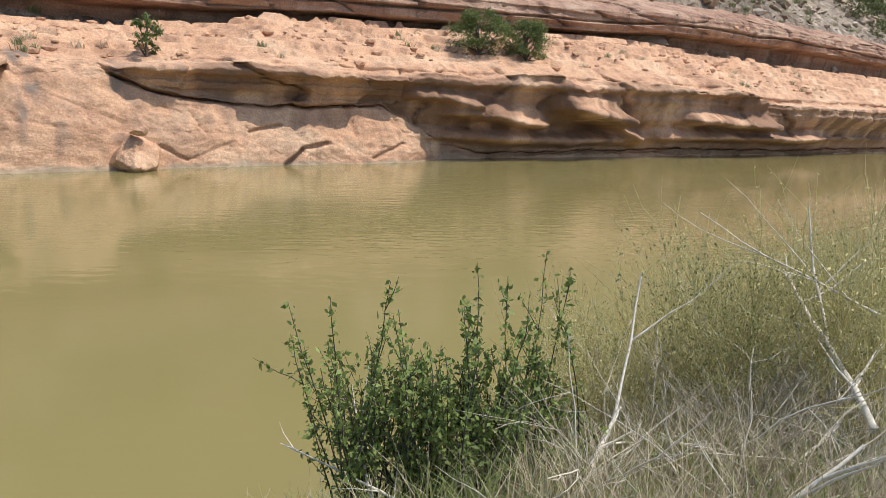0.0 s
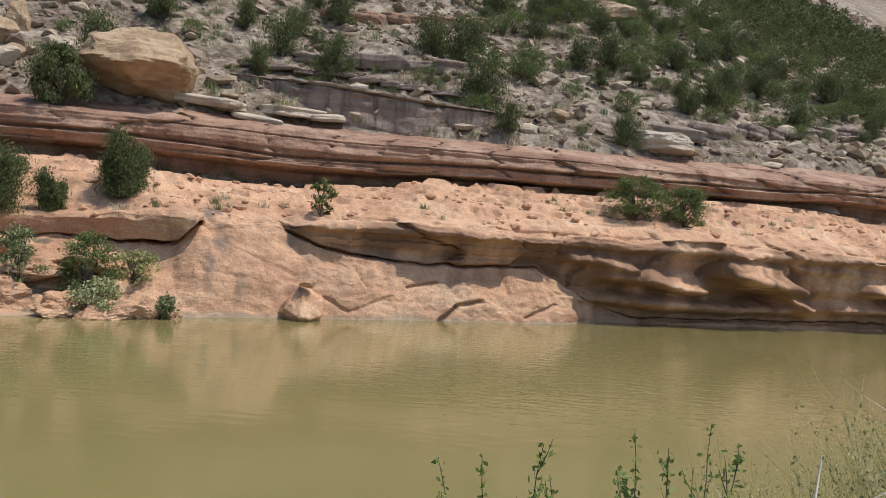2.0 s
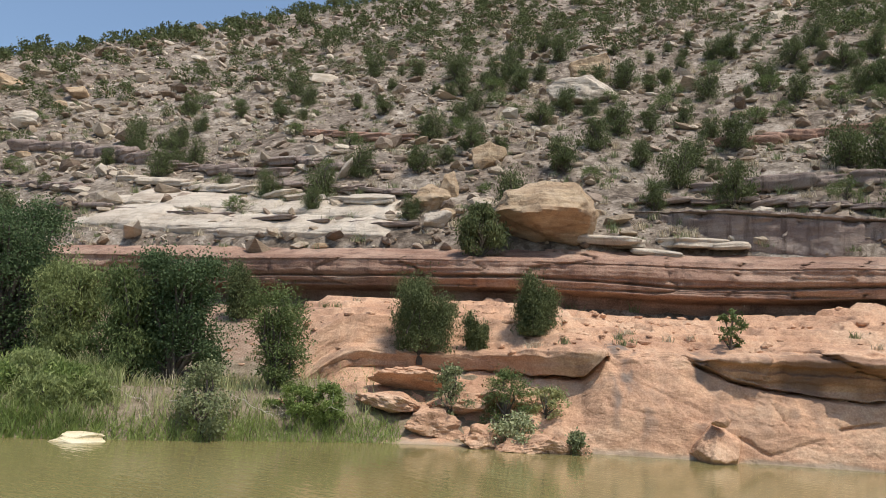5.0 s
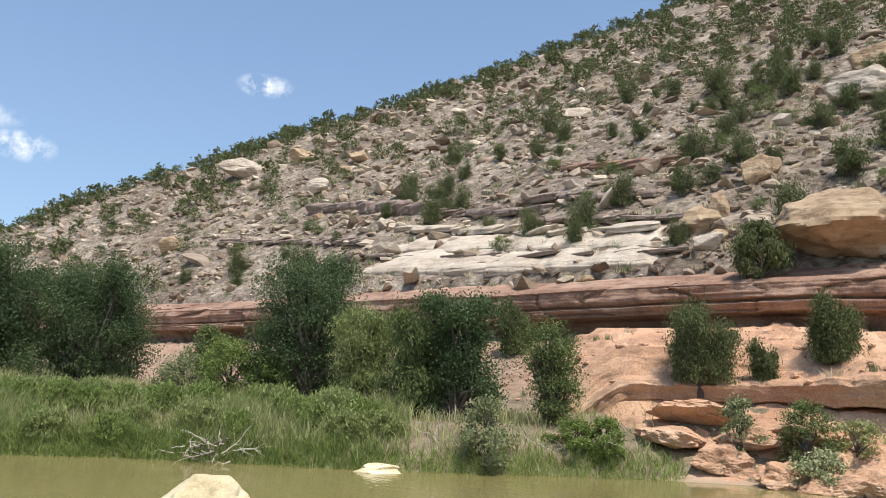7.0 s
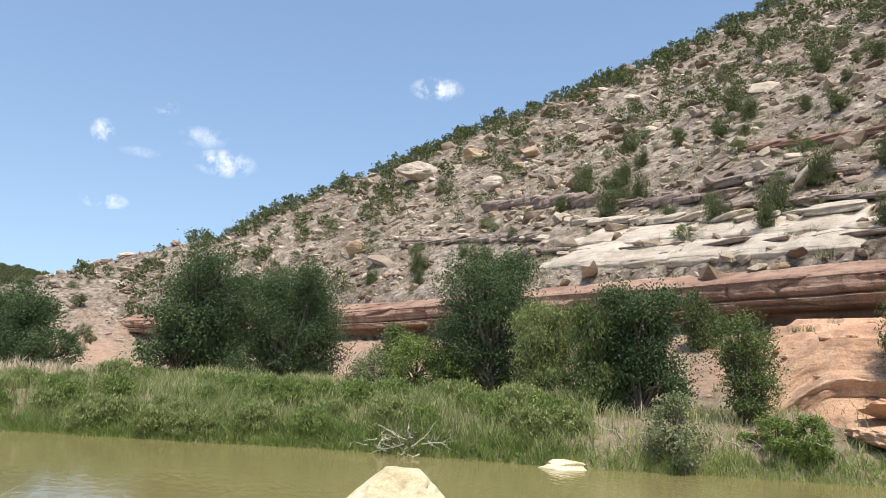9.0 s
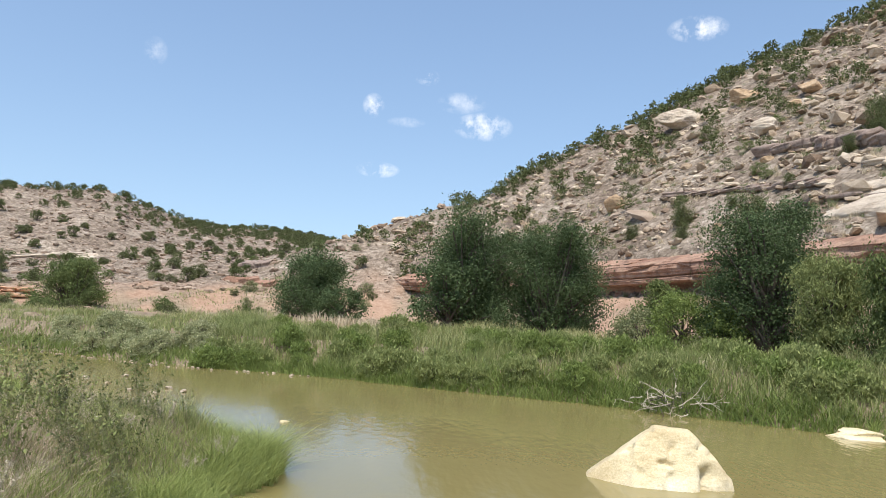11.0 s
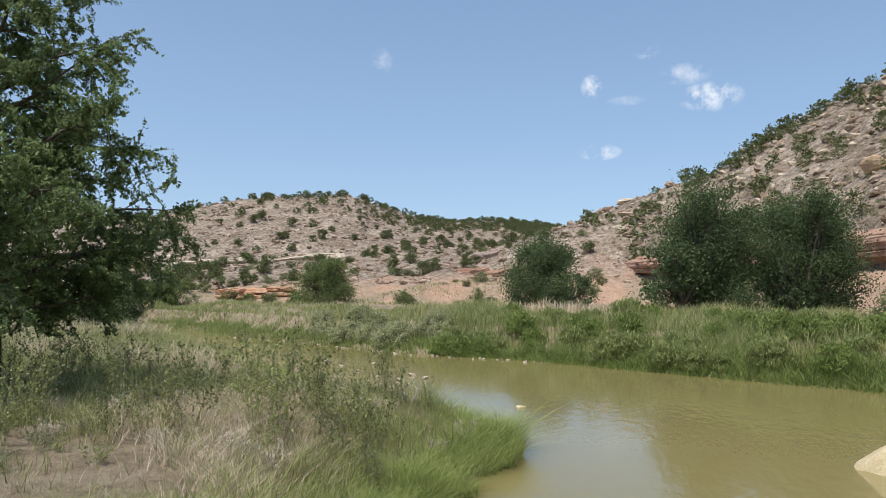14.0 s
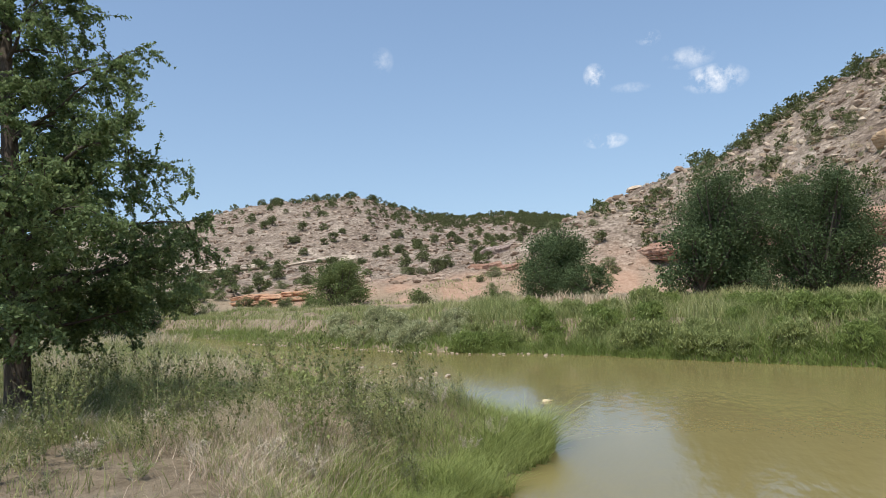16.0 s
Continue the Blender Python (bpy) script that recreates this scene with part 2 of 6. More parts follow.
def rock_material(name, dark, mid, light, streak=0.35, scale=1.0, stain=(0.075, 0.05, 0.04), loose=False, beds=0.35, relief=0.14):
    m, n, l, b = material(name, 0.92)
    big = noise_tex(n, l, 0.35 * scale, 6, 0.6, (1, 1, 2.2))
    base = ramp(n, l, big, [(0.3, dark), (0.5, mid), (0.72, light)])
    bands = noise_tex(n, l, 1.1 * scale, 5, 0.65, (0.12, 0.12, 3.0))
    base = mix(n, l, beds, base, ramp(n, l, bands, [(0.35, dark), (0.6, light)]))
    drip = noise_tex(n, l, 1.3 * scale, 4, 0.6, (1.0, 1.0, 0.12))
    k = ramp(n, l, drip, [(0.50, (0, 0, 0)), (0.70, (streak, streak, streak))])
    base = mix(n, l, k, base, stain)
    grain = noise_tex(n, l, 14 * scale, 6, 0.7)
    base = mix(n, l, 0.75, base, ramp(n, l, grain, [(0.3, (0.28, 0.28, 0.28)), (0.52, (0.62, 0.62, 0.62)), (0.7, (0.95, 0.95, 0.95))]), "SOFT_LIGHT")
    if loose:
        geo = n.new("ShaderNodeNewGeometry")
        base = mix(n, l, 0.8, base, ramp(n, l, geo.outputs["Random Per Island"], [(0.0, (0.12, 0.12, 0.12)), (1.0, (0.88, 0.88, 0.88))]), "SOFT_LIGHT")
    l.new(base, b.inputs["Base Color"])
    fine = noise_tex(n, l, 5 * scale, 8, 0.75, (1, 1, 2.5))
    bump(n, l, b, mix(n, l, 0.25, fine, grain), 1.0, relief)
    return m


def wood_material(name, a, b_):
    m, n, l, b = material(name, 0.85)
    grain = noise_tex(n, l, 16, 5, 0.6, (3, 3, 0.6))
    l.new(ramp(n, l, grain, [(0.3, a), (0.7, b_)]), b.inputs["Base Color"])
    bump(n, l, b, grain, 0.5, 0.004)
    return m


def leaf_material(name, a, b_, rough=0.6, trans=0.25):
    m, n, l, b = material(name, rough)
    info = n.new("ShaderNodeNewGeometry")
    col = ramp(n, l, info.outputs["Random Per Island"], [(0.0, a), (1.0, b_)])
    big = noise_tex(n, l, 1.3, 3, 0.6)
    col = mix(n, l, 0.5, col, ramp(n, l, big, [(0.3, (0.35, 0.35, 0.35)), (0.7, (0.75, 0.75, 0.75))]), "SOFT_LIGHT")
    l.new(col, b.inputs["Base Color"])
    t = n.new("ShaderNodeBsdfTranslucent")
    l.new(col, t.inputs["Color"])
    s = n.new("ShaderNodeMixShader")
    s.inputs[0].default_value = trans
    l.new(b.outputs[0], s.inputs[1])
    l.new(t.outputs[0], s.inputs[2])
    l.new(s.outputs[0], n["Material Output"].inputs["Surface"])
    return m


M_SAND = rock_material("orange_sandstone", (0.345, 0.186, 0.112), (0.525, 0.30, 0.18), (0.625, 0.417, 0.27), 0.42, beds=0.15, relief=0.065)
def add_patina_and_shade(m):
    """Brown desert varnish, painted shade in the undercut and a pale waterline, where the colour layer says."""
    n, l = m.node_tree.nodes, m.node_tree.links
    b = n["Principled BSDF"]
    old = b.inputs["Base Color"].links[0].from_socket
    at = n.new("ShaderNodeAttribute")
    at.attribute_name = "patina_and_shade"
    sep = n.new("ShaderNodeSeparateColor")
    l.new(at.outputs["Color"], sep.inputs[0])
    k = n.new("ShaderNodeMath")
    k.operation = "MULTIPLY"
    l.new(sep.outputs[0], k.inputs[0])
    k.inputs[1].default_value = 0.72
    # one brown for the caprock varnish and the shade painted in the undercut
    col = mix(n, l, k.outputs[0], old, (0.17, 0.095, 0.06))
    col = mix(n, l, sep.outputs[2], col, (0.22, 0.165, 0.13))
    col = mix(n, l, sep.outputs[1], col, (0.36, 0.30, 0.22))
    l.new(col, b.inputs["Base Color"])


add_patina_and_shade(M_SAND)
M_RED = rock_material("red_sandstone", (0.185, 0.094, 0.062), (0.345, 0.20, 0.136), (0.51, 0.35, 0.25), 0.65, beds=0.22)
M_PALE = rock_material("pale_limestone", (0.35, 0.265, 0.19), (0.58, 0.475, 0.36), (0.71, 0.615, 0.49), 0.28, 1.4)
M_GOLD = rock_material("golden_boulder", (0.31, 0.19, 0.105), (0.48, 0.325, 0.19), (0.59, 0.45, 0.30), 0.4, 1.6)
M_WALL = rock_material("streaked_wall", (0.20, 0.14, 0.115), (0.31, 0.235, 0.19), (0.43, 0.35, 0.29), 0.75, 1.7, beds=0.2)
M_CREAM = rock_material("cream_boulder", (0.46, 0.345, 0.18), (0.70, 0.58, 0.355), (0.81, 0.73, 0.53), 0.18, 2.0, beds=0.10, relief=0.03)


def ground_material():
    m, n, l, b = material("soil_and_scree", 0.95)
    at = n.new("ShaderNodeAttribute")
    at.attribute_name = "zone"
    sep = n.new("ShaderNodeSeparateColor")
    l.new(at.outputs["Color"], sep.inputs[0])
    big = noise_tex(n, l, 0.12, 6, 0.65)
    mid = noise_tex(n, l, 1.6, 6, 0.7)
    fine = noise_tex(n, l, 9, 6, 0.75)
    scree = ramp(n, l, big, [(0.3, (0.165, 0.123, 0.09)), (0.52, (0.258, 0.206, 0.156)), (0.7, (0.312, 0.256, 0.197))])
    scree = mix(n, l, 0.8, scree, ramp(n, l, mid, [(0.3, (0.12, 0.12, 0.12)), (0.7, (0.85, 0.85, 0.85))]), "SOFT_LIGHT")
    blot = noise_tex(n, l, 0.45, 5, 0.7)
    scree = mix(n, l, 0.7, scree, ramp(n, l, blot, [(0.35, (0.2, 0.2, 0.2)), (0.65, (0.8, 0.8, 0.8))]), "SOFT_LIGHT")
    for size in (1.6, 4.5):
        vor = n.new("ShaderNodeTexVoronoi")
        vor.inputs["Scale"].default_value = size
        co = n.new("ShaderNodeTexCoord")
        l.new(co.outputs["Object"], vor.inputs["Vector"])
        sp = n.new("ShaderNodeSeparateColor")
        l.new(vor.outputs["Color"], sp.inputs[0])
        scree = mix(n, l, 0.55, scree, ramp(n, l, sp.outputs[0], [(0.0, (0.15, 0.15, 0.15)), (1.0, (0.85, 0.85, 0.85))]), "SOFT_LIGHT")
        gap = vor.outputs["Distance"]
    soil = ramp(n, l, mid, [(0.3, (0.16, 0.125, 0.08)), (0.5, (0.28, 0.22, 0.145)), (0.7, (0.37, 0.30, 0.21))])
    pink = ramp(n, l, mid, [(0.3, (0.30, 0.18, 0.115)), (0.55, (0.43, 0.285, 0.195)), (0.75, (0.50, 0.365, 0.27))])
    col = mix(n, l, sep.outputs[0], soil, scree)
    col = mix(n, l, sep.outputs[1], col, pink)
    col = mix(n, l, 0.7, col, ramp(n, l, fine, [(0.3, (0.25, 0.25, 0.25)), (0.7, (0.8, 0.8, 0.8))]), "SOFT_LIGHT")
    l.new(col, b.inputs["Base Color"])
    bump(n, l, b, mix(n, l, 0.5, mid, fine), 0.9, 0.25)
    return m


M_GROUND = ground_material()


def water_material():
    m, n, l, b = material("muddy_water", 0.09)
    big = noise_tex(n, l, 0.08, 4, 0.5)
    l.new(ramp(n, l, big, [(0.3, (0.205, 0.17, 0.066)), (0.7, (0.245, 0.205, 0.084))]), b.inputs["Base Color"])
    b.inputs["Specular IOR Level"].default_value = 0.5
    b.inputs["IOR"].default_value = 1.33
    w1 = noise_tex(n, l, 3.2, 2, 0.5, (0.55, 1.5, 1.0))
    w2 = noise_tex(n, l, 0.9, 3, 0.6, (0.7, 1.2, 1.0), 0.5)
    calm = ramp(n, l, noise_tex(n, l, 0.06, 3, 0.5), [(0.38, (0.15, 0.15, 0.15)), (0.62, (1, 1, 1))])
    bump(n, l, b, mix(n, l, 1.0, mix(n, l, 0.45, w1, w2), calm, "MULTIPLY"), 0.20, 0.13)
    return m


M_WATER = water_material()


# ---- mesh helpers ----
def mesh_object(name, verts, faces, mat, parent=None, smooth=True):
    me = bpy.data.meshes.new(name)
    verts = np.asarray(verts, np.float32)
    if isinstance(faces, np.ndarray):
        me.vertices.add(len(verts))
        me.vertices.foreach_set("co", verts.ravel())
        k = faces.shape[1]
        me.loops.add(faces.size)
        me.loops.foreach_set("vertex_index", faces.ravel().astype(np.int32))
        me.polygons.add(len(faces))
        me.polygons.foreach_set("loop_start", np.arange(0, faces.size, k, dtype=np.int32))
        me.update(calc_edges=True)
    else:
        me.from_pydata([tuple(v) for v in verts], [], faces)
    me.polygons.foreach_set("use_smooth", np.full(len(me.polygons), bool(smooth)))
    me.materials.append(mat)
    me.validate()
    ob = new(name, me)
    ob.parent = parent
    return ob


def grid_faces(rows, cols, wrap=False):
    i, j = np.meshgrid(np.arange(rows - 1), np.arange(cols if wrap else cols - 1), indexing="ij")
    i, j = i.ravel(), j.ravel()
    j2 = (j + 1) % cols
    return np.stack([i * cols + j, i * cols + j2, (i + 1) * cols + j2, (i + 1) * cols + j], 1)


# ---- the ground ----
def build_ground():
    az = np.concatenate([np.arange(-44, 146, 0.3), np.arange(146, 316, 3.0), [316.0]])
    r = np.concatenate([[0.01], np.geomspace(1.2, 420, 330), np.geomspace(440, 4500, 16)])
    A, R = np.meshgrid(np.radians(az), r, indexing="ij")
    x, y = (-np.sin(A) * R).ravel(), (np.cos(A) * R).ravel()
    z, f, k = ground_at(x, y)
    far = smooth01(R.ravel(), 500, 1500)
    z = z * (1 - far) + 6 * far
    faces = grid_faces(len(az), len(r))
    ob = mesh_object("ground", np.stack([x, y, z], 1), faces[:, ::-1].copy(), M_GROUND)
    zone = np.zeros((len(x), 4), np.float32)
    zone[:, 0] = np.maximum(smooth01(k, -0.5, 1.5), smooth01(z, 3.2, 5.0))
    patch = fbm(np.stack([x, y, 0 * x], 1) * 0.25, 3, 21)
    zone[:, 1] = smooth01(np.degrees(np.arctan2(y, -x)), -32, -27) * smooth01(-np.hypot(x, y), -112, -101) * smooth01(f, 6, 9) * smooth01(-k, -0.3, 0.3) * smooth01(z + 0.8 * patch, 1.7, 2.3) * (0.35 + 0.65 * smooth01(patch, -0.5, 0.3))
    zone[:, 3] = 1
    ca = ob.data.color_attributes.new("zone", "FLOAT_COLOR", "POINT")
    ca.data.foreach_set("color", zone.ravel())
    return tagged(ob, "dry sandy soil and grey stony scree of the valley", "ground", kind="structure")


build_ground()

wx, wy = np.array([-140, 140, 140, -140]), np.array([-110, -110, 110, 110])
water = mesh_object("water", np.stack([wx, wy, 0 * wx], 1), [(0, 1, 2, 3)], M_WATER)
tagged(water, "smooth muddy olive-brown river water with faint ripples", "river", kind="structure")


# ---- cliffs ----
def frames_along(curve, step):
    """Points along a curve at even steps, with the unit vector across it towards the hill."""
    d = dense(curve, 0.25)
    s = np.concatenate([[0], np.cumsum(np.linalg.norm(np.diff(d, axis=0), axis=1))])
    q = np.arange(0, s[-1], step)
    p = np.stack([np.interp(q, s, d[:, 0]), np.interp(q, s, d[:, 1])], 1)
    t = np.gradient(p, axis=0)
    t /= np.linalg.norm(t, axis=1)[:, None]
    return p, np.stack([t[:, 1], -t[:, 0]], 1)


def bed_steps(z, q, m, seed, thick=0.26):
    """Sharp-edged beds: each layer stands out or back by its own amount."""
    layer = z / thick + 0.28 * fbm(q * (0.10, 0.10, 0.3), 2, seed).reshape(m)
    i = np.floor(layer).astype(np.int64)
    f = smooth01(layer - i, 0.78, 1.0)
    h = lambda n: hash01(n, 7 + 0 * n, 11 + 0 * n, seed) - 0.5
    return h(i) * (1 - f) + h(i + 1) * f


def azimuth(p):
    return np.degrees(np.arctan2(-p[:, 0], p[:, 1]))


def profile_rows(keys, per):
    """Rows of (across, up) at even steps along a profile given as a list of per-station key points."""
    k = np.array(keys)                       # key, station, 2
    out = []
    for i in range(len(k) - 1):
        for t in np.linspace(0, 1, per[i], endpoint=False):
            out.append(k[i] * (1 - t) + k[i + 1] * t)
    out.append(k[-1])
    return np.stack(out, 1)                  # station, row, 2


def shelf_z(az):
    """Height of the bare rock shelf where it meets the red band."""
    return np.interp(az, [-40, -33, -27, -10, 0, 4, 9, 17, 20, 28, 44], [5.8, 6.0, 6.4, 5.9, 5.8, 5.4, 5.15, 5.15, 5.4, 5.55, 5.2])


def shelf_line(az, z, bear0, z0, bear1, z1, up, down):
    """A rib across the cliff face from one bearing and height to another: broad above its line, sharp below."""
    t = (az[:, None] - bear0) / (bear1 - bear0)
    x = z - (z0 + (z1 - z0) * np.clip(t, 0, 1))
    return np.exp(-np.where(x > 0, x / up, x / down) ** 2) * smooth01(t, -0.12, 0.10) * smooth01(-t, -1.12, -0.90)


def build_lower_cliff():
    step = 0.085
    p, a = frames_along(FAR[1:8], step)
    az = azimuth(p)
    n = len(p)
    one = np.ones(n)
    to_band = -side(p[:, 0], p[:, 1], BAND_D)
    wob = fbm(np.stack([p[:, 0], p[:, 1], 0 * one], 1) * 0.22, 3, 5)
    rag = fbm(np.stack([p[:, 0], p[:, 1], 0 * one + 7], 1) * 0.9, 3, 6)
    low = np.interp(az, [-40, -13, -10, -7.6, -5.6, -1, 3, 8, 11.4, 13.6, 14.5, 20.5, 22], [0.28, 0.32, 0.85, 1.5, 2.2, 2.12, 2.1, 2.25, 2.5, 3.0, 3.1, 3.1, 2.3]) + 0.05 * rag
    top = np.interp(az, [-40, -36, -32.6, -29.7, -28.6, -26, -22.9, -18.9, -17.3, -14.7, -12.3, -9, -6.8, 0, 4.8, 9.7, 13.5, 20, 22, 30, 45],
                    [2.9, 2.9, 3.0, 3.75, 3.4, 3.75, 3.8, 3.4, 3.9, 3.8, 3.5, 3.7, 3.45, 3.5, 3.67, 3.45, 3.2, 3.35, 3.4, 3.1, 2.9]) + 0.07 * rag
    top = np.maximum(top, low + 0.25)
    out = np.interp(az, [20, 22, 26, 33, 46], [0.0, 0.6, 1.6, 3.0, 4.8])
    back = np.maximum(to_band - 0.5, 3.0)
    lip = np.interp(az, [-40, -13, -6, 0, 13.0, 14.2, 20.0, 20.6, 24, 27, 36, 44], [0.5, 0.5, 0.6, 0.62, 0.45, 0.05, 0.05, 0.8, 0.7, 0.25, 0.2, 0.1])
    lean = np.interp(az, [-36, -12, -6, 2, 10, 13.6, 14.5, 20.5, 22, 44], [1.45, 1.45, 1.0, 0.62, 0.48, 0.2, 0.0, 0.0, 0.35, 0.2])
    cave = np.interp(az, [-40, -14, -10, -6.5], [1.0, 1.0, 0.6, 0.0])
    key = lambda u, z: np.stack([u * one, z * one], 1)
    face = 0.45 * low
    nose = 0.35 + 0.75 * face - lip + out
    brow = (0.25 + 0.75 * face + out) * (1 - cave) + (nose + lean - 0.1) * cave
    slot = smooth01(lip, 0.05, 0.3)
    bare = 1 - slot
    keys = [key(-0.5, -1.0), key(1.45 * cave, 0.0), key(0.10 + 0.15 * face + 0.5 * out + 1.45 * cave, 0.4 * low), key(brow, 0.95 * low),
            key(np.maximum(brow + (0.4 + 0.6 * lip) * slot, nose + lean + 0.08 * slot), low + 0.02), key(nose + lean + 0.10 * bare, low + 0.07),
            key(nose + 0.45 * lean + 0.25 * bare, low * 0.5 + top * 0.5), key(nose + 0.35 * bare, top - 0.24 * slot), key(nose + 0.10 + 0.45 * bare, top - 0.05 * slot + 0.08 * bare),
            key(nose + 0.75 + 0.3 * bare, top + 0.06 + 0.25 * bare), key(np.maximum(0.5 * back + 0.4, 1.5 + 0.75 * face + out), 0.4 * top + 0.6 * shelf_z(az) - 0.1), key(back + 0.8, shelf_z(az) + 0.05)]
    rows = profile_rows(keys, [5, 18, 26, 8, 6, 18, 16, 6, 8, 22, 28])
    u, z = rows[..., 0], rows[..., 1]
    x = p[:, None, 0] + a[:, None, 0] * u
    y = p[:, None, 1] + a[:, None, 1] * u
    q = np.stack([x.ravel(), y.ravel(), z.ravel()], 1)
    m = u.shape
    soft = fbm(q * (0.45, 0.45, 0.7), 3, 11).reshape(m)
    beds = fbm(q * (0.12, 0.12, 2.2), 3, 31).reshape(m)
    fine = fbm(q * 2.2, 4, 41).reshape(m)
    grit = fbm(q * (5.0, 5.0, 9.0), 3, 43).reshape(m)
    front = smooth01(-u, -(nose[:, None] + 1.6), -(nose[:, None] + 0.9))
    wall = smooth01(z, 0.1, 0.7) * front
    smooth_face = smooth01(az, -8, -5)[:, None] * smooth01(-z, -low[:, None], -low[:, None] + 0.15) * front
    cap = smooth01(z, low[:, None] + 0.02, low[:, None] + 0.15) * front * smooth01(-az, -14.6, -13.4)[:, None]
    z = z - 3.2 * smooth01(az, 37, 46)[:, None]
    push = (0.20 * soft * (1 - 0.5 * cap) + 0.09 * beds + 0.08 * fine) * (0.25 + 0.75 * wall) * (1 - 0.55 * smooth_face) + 0.022 * grit * front
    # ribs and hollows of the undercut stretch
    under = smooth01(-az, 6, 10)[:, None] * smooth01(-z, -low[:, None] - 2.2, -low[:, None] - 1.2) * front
    for bear0, z0, bear1, z1, far_out, up, down in ((-10, 0.95, -23.5, 0.65, 0.75, 0.40, 0.10), (-10.3, 2.0, -17.5, 1.55, 0.55, 0.40, 0.10), (-17.5, 2.5, -22.5, 1.7, 0.75, 0.75, 0.18),
                                                    (-22, 1.7, -24.6, 0.5, 0.6, 0.5, 0.2), (-27, 1.9, -33, 1.5, 0.6, 0.5, 0.12), (-26, 1.0, -36, 0.8, 0.6, 0.4, 0.12), (-7.4, 2.6, -12.0, 2.3, 0.35, 0.35, 0.10)):
        push += 2.1 * far_out * shelf_line(az, z + 0.12 * soft + 0.05 * fine, bear0, z0, bear1, z1, up, down) * front
    push -= 0.5 * under * np.clip(fbm(q * (0.16, 0.16, 1.2), 2, 77).reshape(m) - 0.1, 0, 1)
    # open cracks in the smooth face: bearing, height at both ends, depth
    for bear0, z0, bear1, z1, deep, wide in ((2.7, -0.1, 1.3, 0.55, 0.34, 0.09), (1.3, 0.55, -0.5, 0.78, 0.28, 0.07), (4.8, 1.18, 2.7, 1.42, 0.20, 0.06), (11.3, 0.75, 9.6, 0.25, 0.10, 0.06), (9.6, 0.25, 6.2, 0.85, 0.07, 0.04),
                                             (18.6, 2.45, 13.2, 1.42, 0.07, 0.03), (-2.6, 2.05, -2.9, 1.0, 0.12, 0.05), (-4.0, 0.2, -6.5, 0.75, 0.16, 0.06), (19.5, 1.5, 16.0, 1.2, 0.05, 0.03), (8.9, 1.9, 8.1, 1.2, 0.08, 0.04)):
        sx, ex, sz = az[:, None] * 0.46 + 0.05 * fine, 0.46, z + 0.06 * fine
        dx, dz = (bear1 - bear0) * ex, z1 - z0
        t = np.clip(((sx - bear0 * ex) * dx + (sz - z0) * dz) / (dx * dx + dz * dz), 0, 1)
        gap = np.hypot(sx - bear0 * ex - t * dx, sz - z0 - t * dz)
        push -= deep * (1 - smooth01(gap, wide * 0.4, wide * 1.5)) * front
    x -= a[:, None, 0] * push
    y -= a[:, None, 1] * push
    shelf = smooth01(u, nose[:, None] + 1.2, nose[:, None] + 2.4) * smooth01(-az, -44, -38)[:, None]
    tier = z / 0.36 + 0.8 * soft + 0.3 * fine
    z = z + shelf * 0.36 * (smooth01(tier - np.floor(tier), 0.62, 0.92) - (tier - np.floor(tier))) * 0.9
    run = np.cumsum(np.full(n, step))
    joint = run[:, None] * 0.36 + 0.7 * fbm(q * (0.1, 0.1, 0.5), 2, 93).reshape(m) + 0.35 * soft
    block = np.floor(joint).astype(np.int64)
    gap = np.minimum(joint - block, 1 - (joint - block))
    lift = cap * (0.50 * (hash01(block, 3 + 0 * block, 5 + 0 * block, 7) - 0.5) - 0.20 * (1 - smooth01(gap, 0.0, 0.03)))
    lift = lift + 0.42 * bed_steps(z, q, m, 4, 0.27) * (0.08 * wall + 0.92 * cap)
    crack = np.abs(fbm(q * (0.55, 0.55, 0.9), 2, 63).reshape(m))
    lift = lift - 0.07 * (1 - smooth01(crack, 0.0, 0.02)) * wall
    x -= a[:, None, 0] * lift
    y -= a[:, None, 1] * lift
    z = z + 0.10 * beds * (1 - front) + 0.06 * fine + 0.14 * soft * smooth01(u, nose[:, None] + 1.5, nose[:, None] + 4) + 0.02 * grit
    verts = np.stack([x.ravel(), y.ravel(), z.ravel()], 1)
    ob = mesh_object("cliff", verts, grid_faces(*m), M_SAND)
    # desert varnish on the caprock, shade painted into the undercut hollows, grey seep streaks and a pale mineral line
    # at the water
    mark = np.zeros((len(verts), 4), np.float32)
    streaks = fbm(verts * (0.9, 0.9, 0.15), 3, 55)
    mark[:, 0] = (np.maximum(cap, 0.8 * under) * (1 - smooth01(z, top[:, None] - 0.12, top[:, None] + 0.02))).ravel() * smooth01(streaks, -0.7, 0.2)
    mark[:, 1] = (1 - smooth01(verts[:, 2] + 0.10 * fbm(verts * 1.5, 2, 56), 0.05, 0.20)) * 0.7 * (1 - cave)[:, None].repeat(m[1], 1).ravel()
    drip = smooth01(fbm(verts * (1.7, 1.7, 0.16), 3, 57), 0.05, 0.5) * (np.exp(-((az - 19.0) / 1.9) ** 2) + 0.7 * np.exp(-((az - 13.6) / 0.7) ** 2) + 0.35 * np.exp(-((az - 8) / 5.0) ** 2))[:, None].repeat(m[1], 1).ravel()
    mark[:, 2] = drip * (front * smooth01(z, 0.3, 1.2)).ravel()
    mark[:, 3] = 1
    ob.data.color_attributes.new("patina_and_shade", "FLOAT_COLOR", "POINT").data.foreach_set("color", mark.ravel())
    return tagged(ob, "smooth orange sandstone cliff with an overhanging caprock ledge", "cliff", kind="structure")


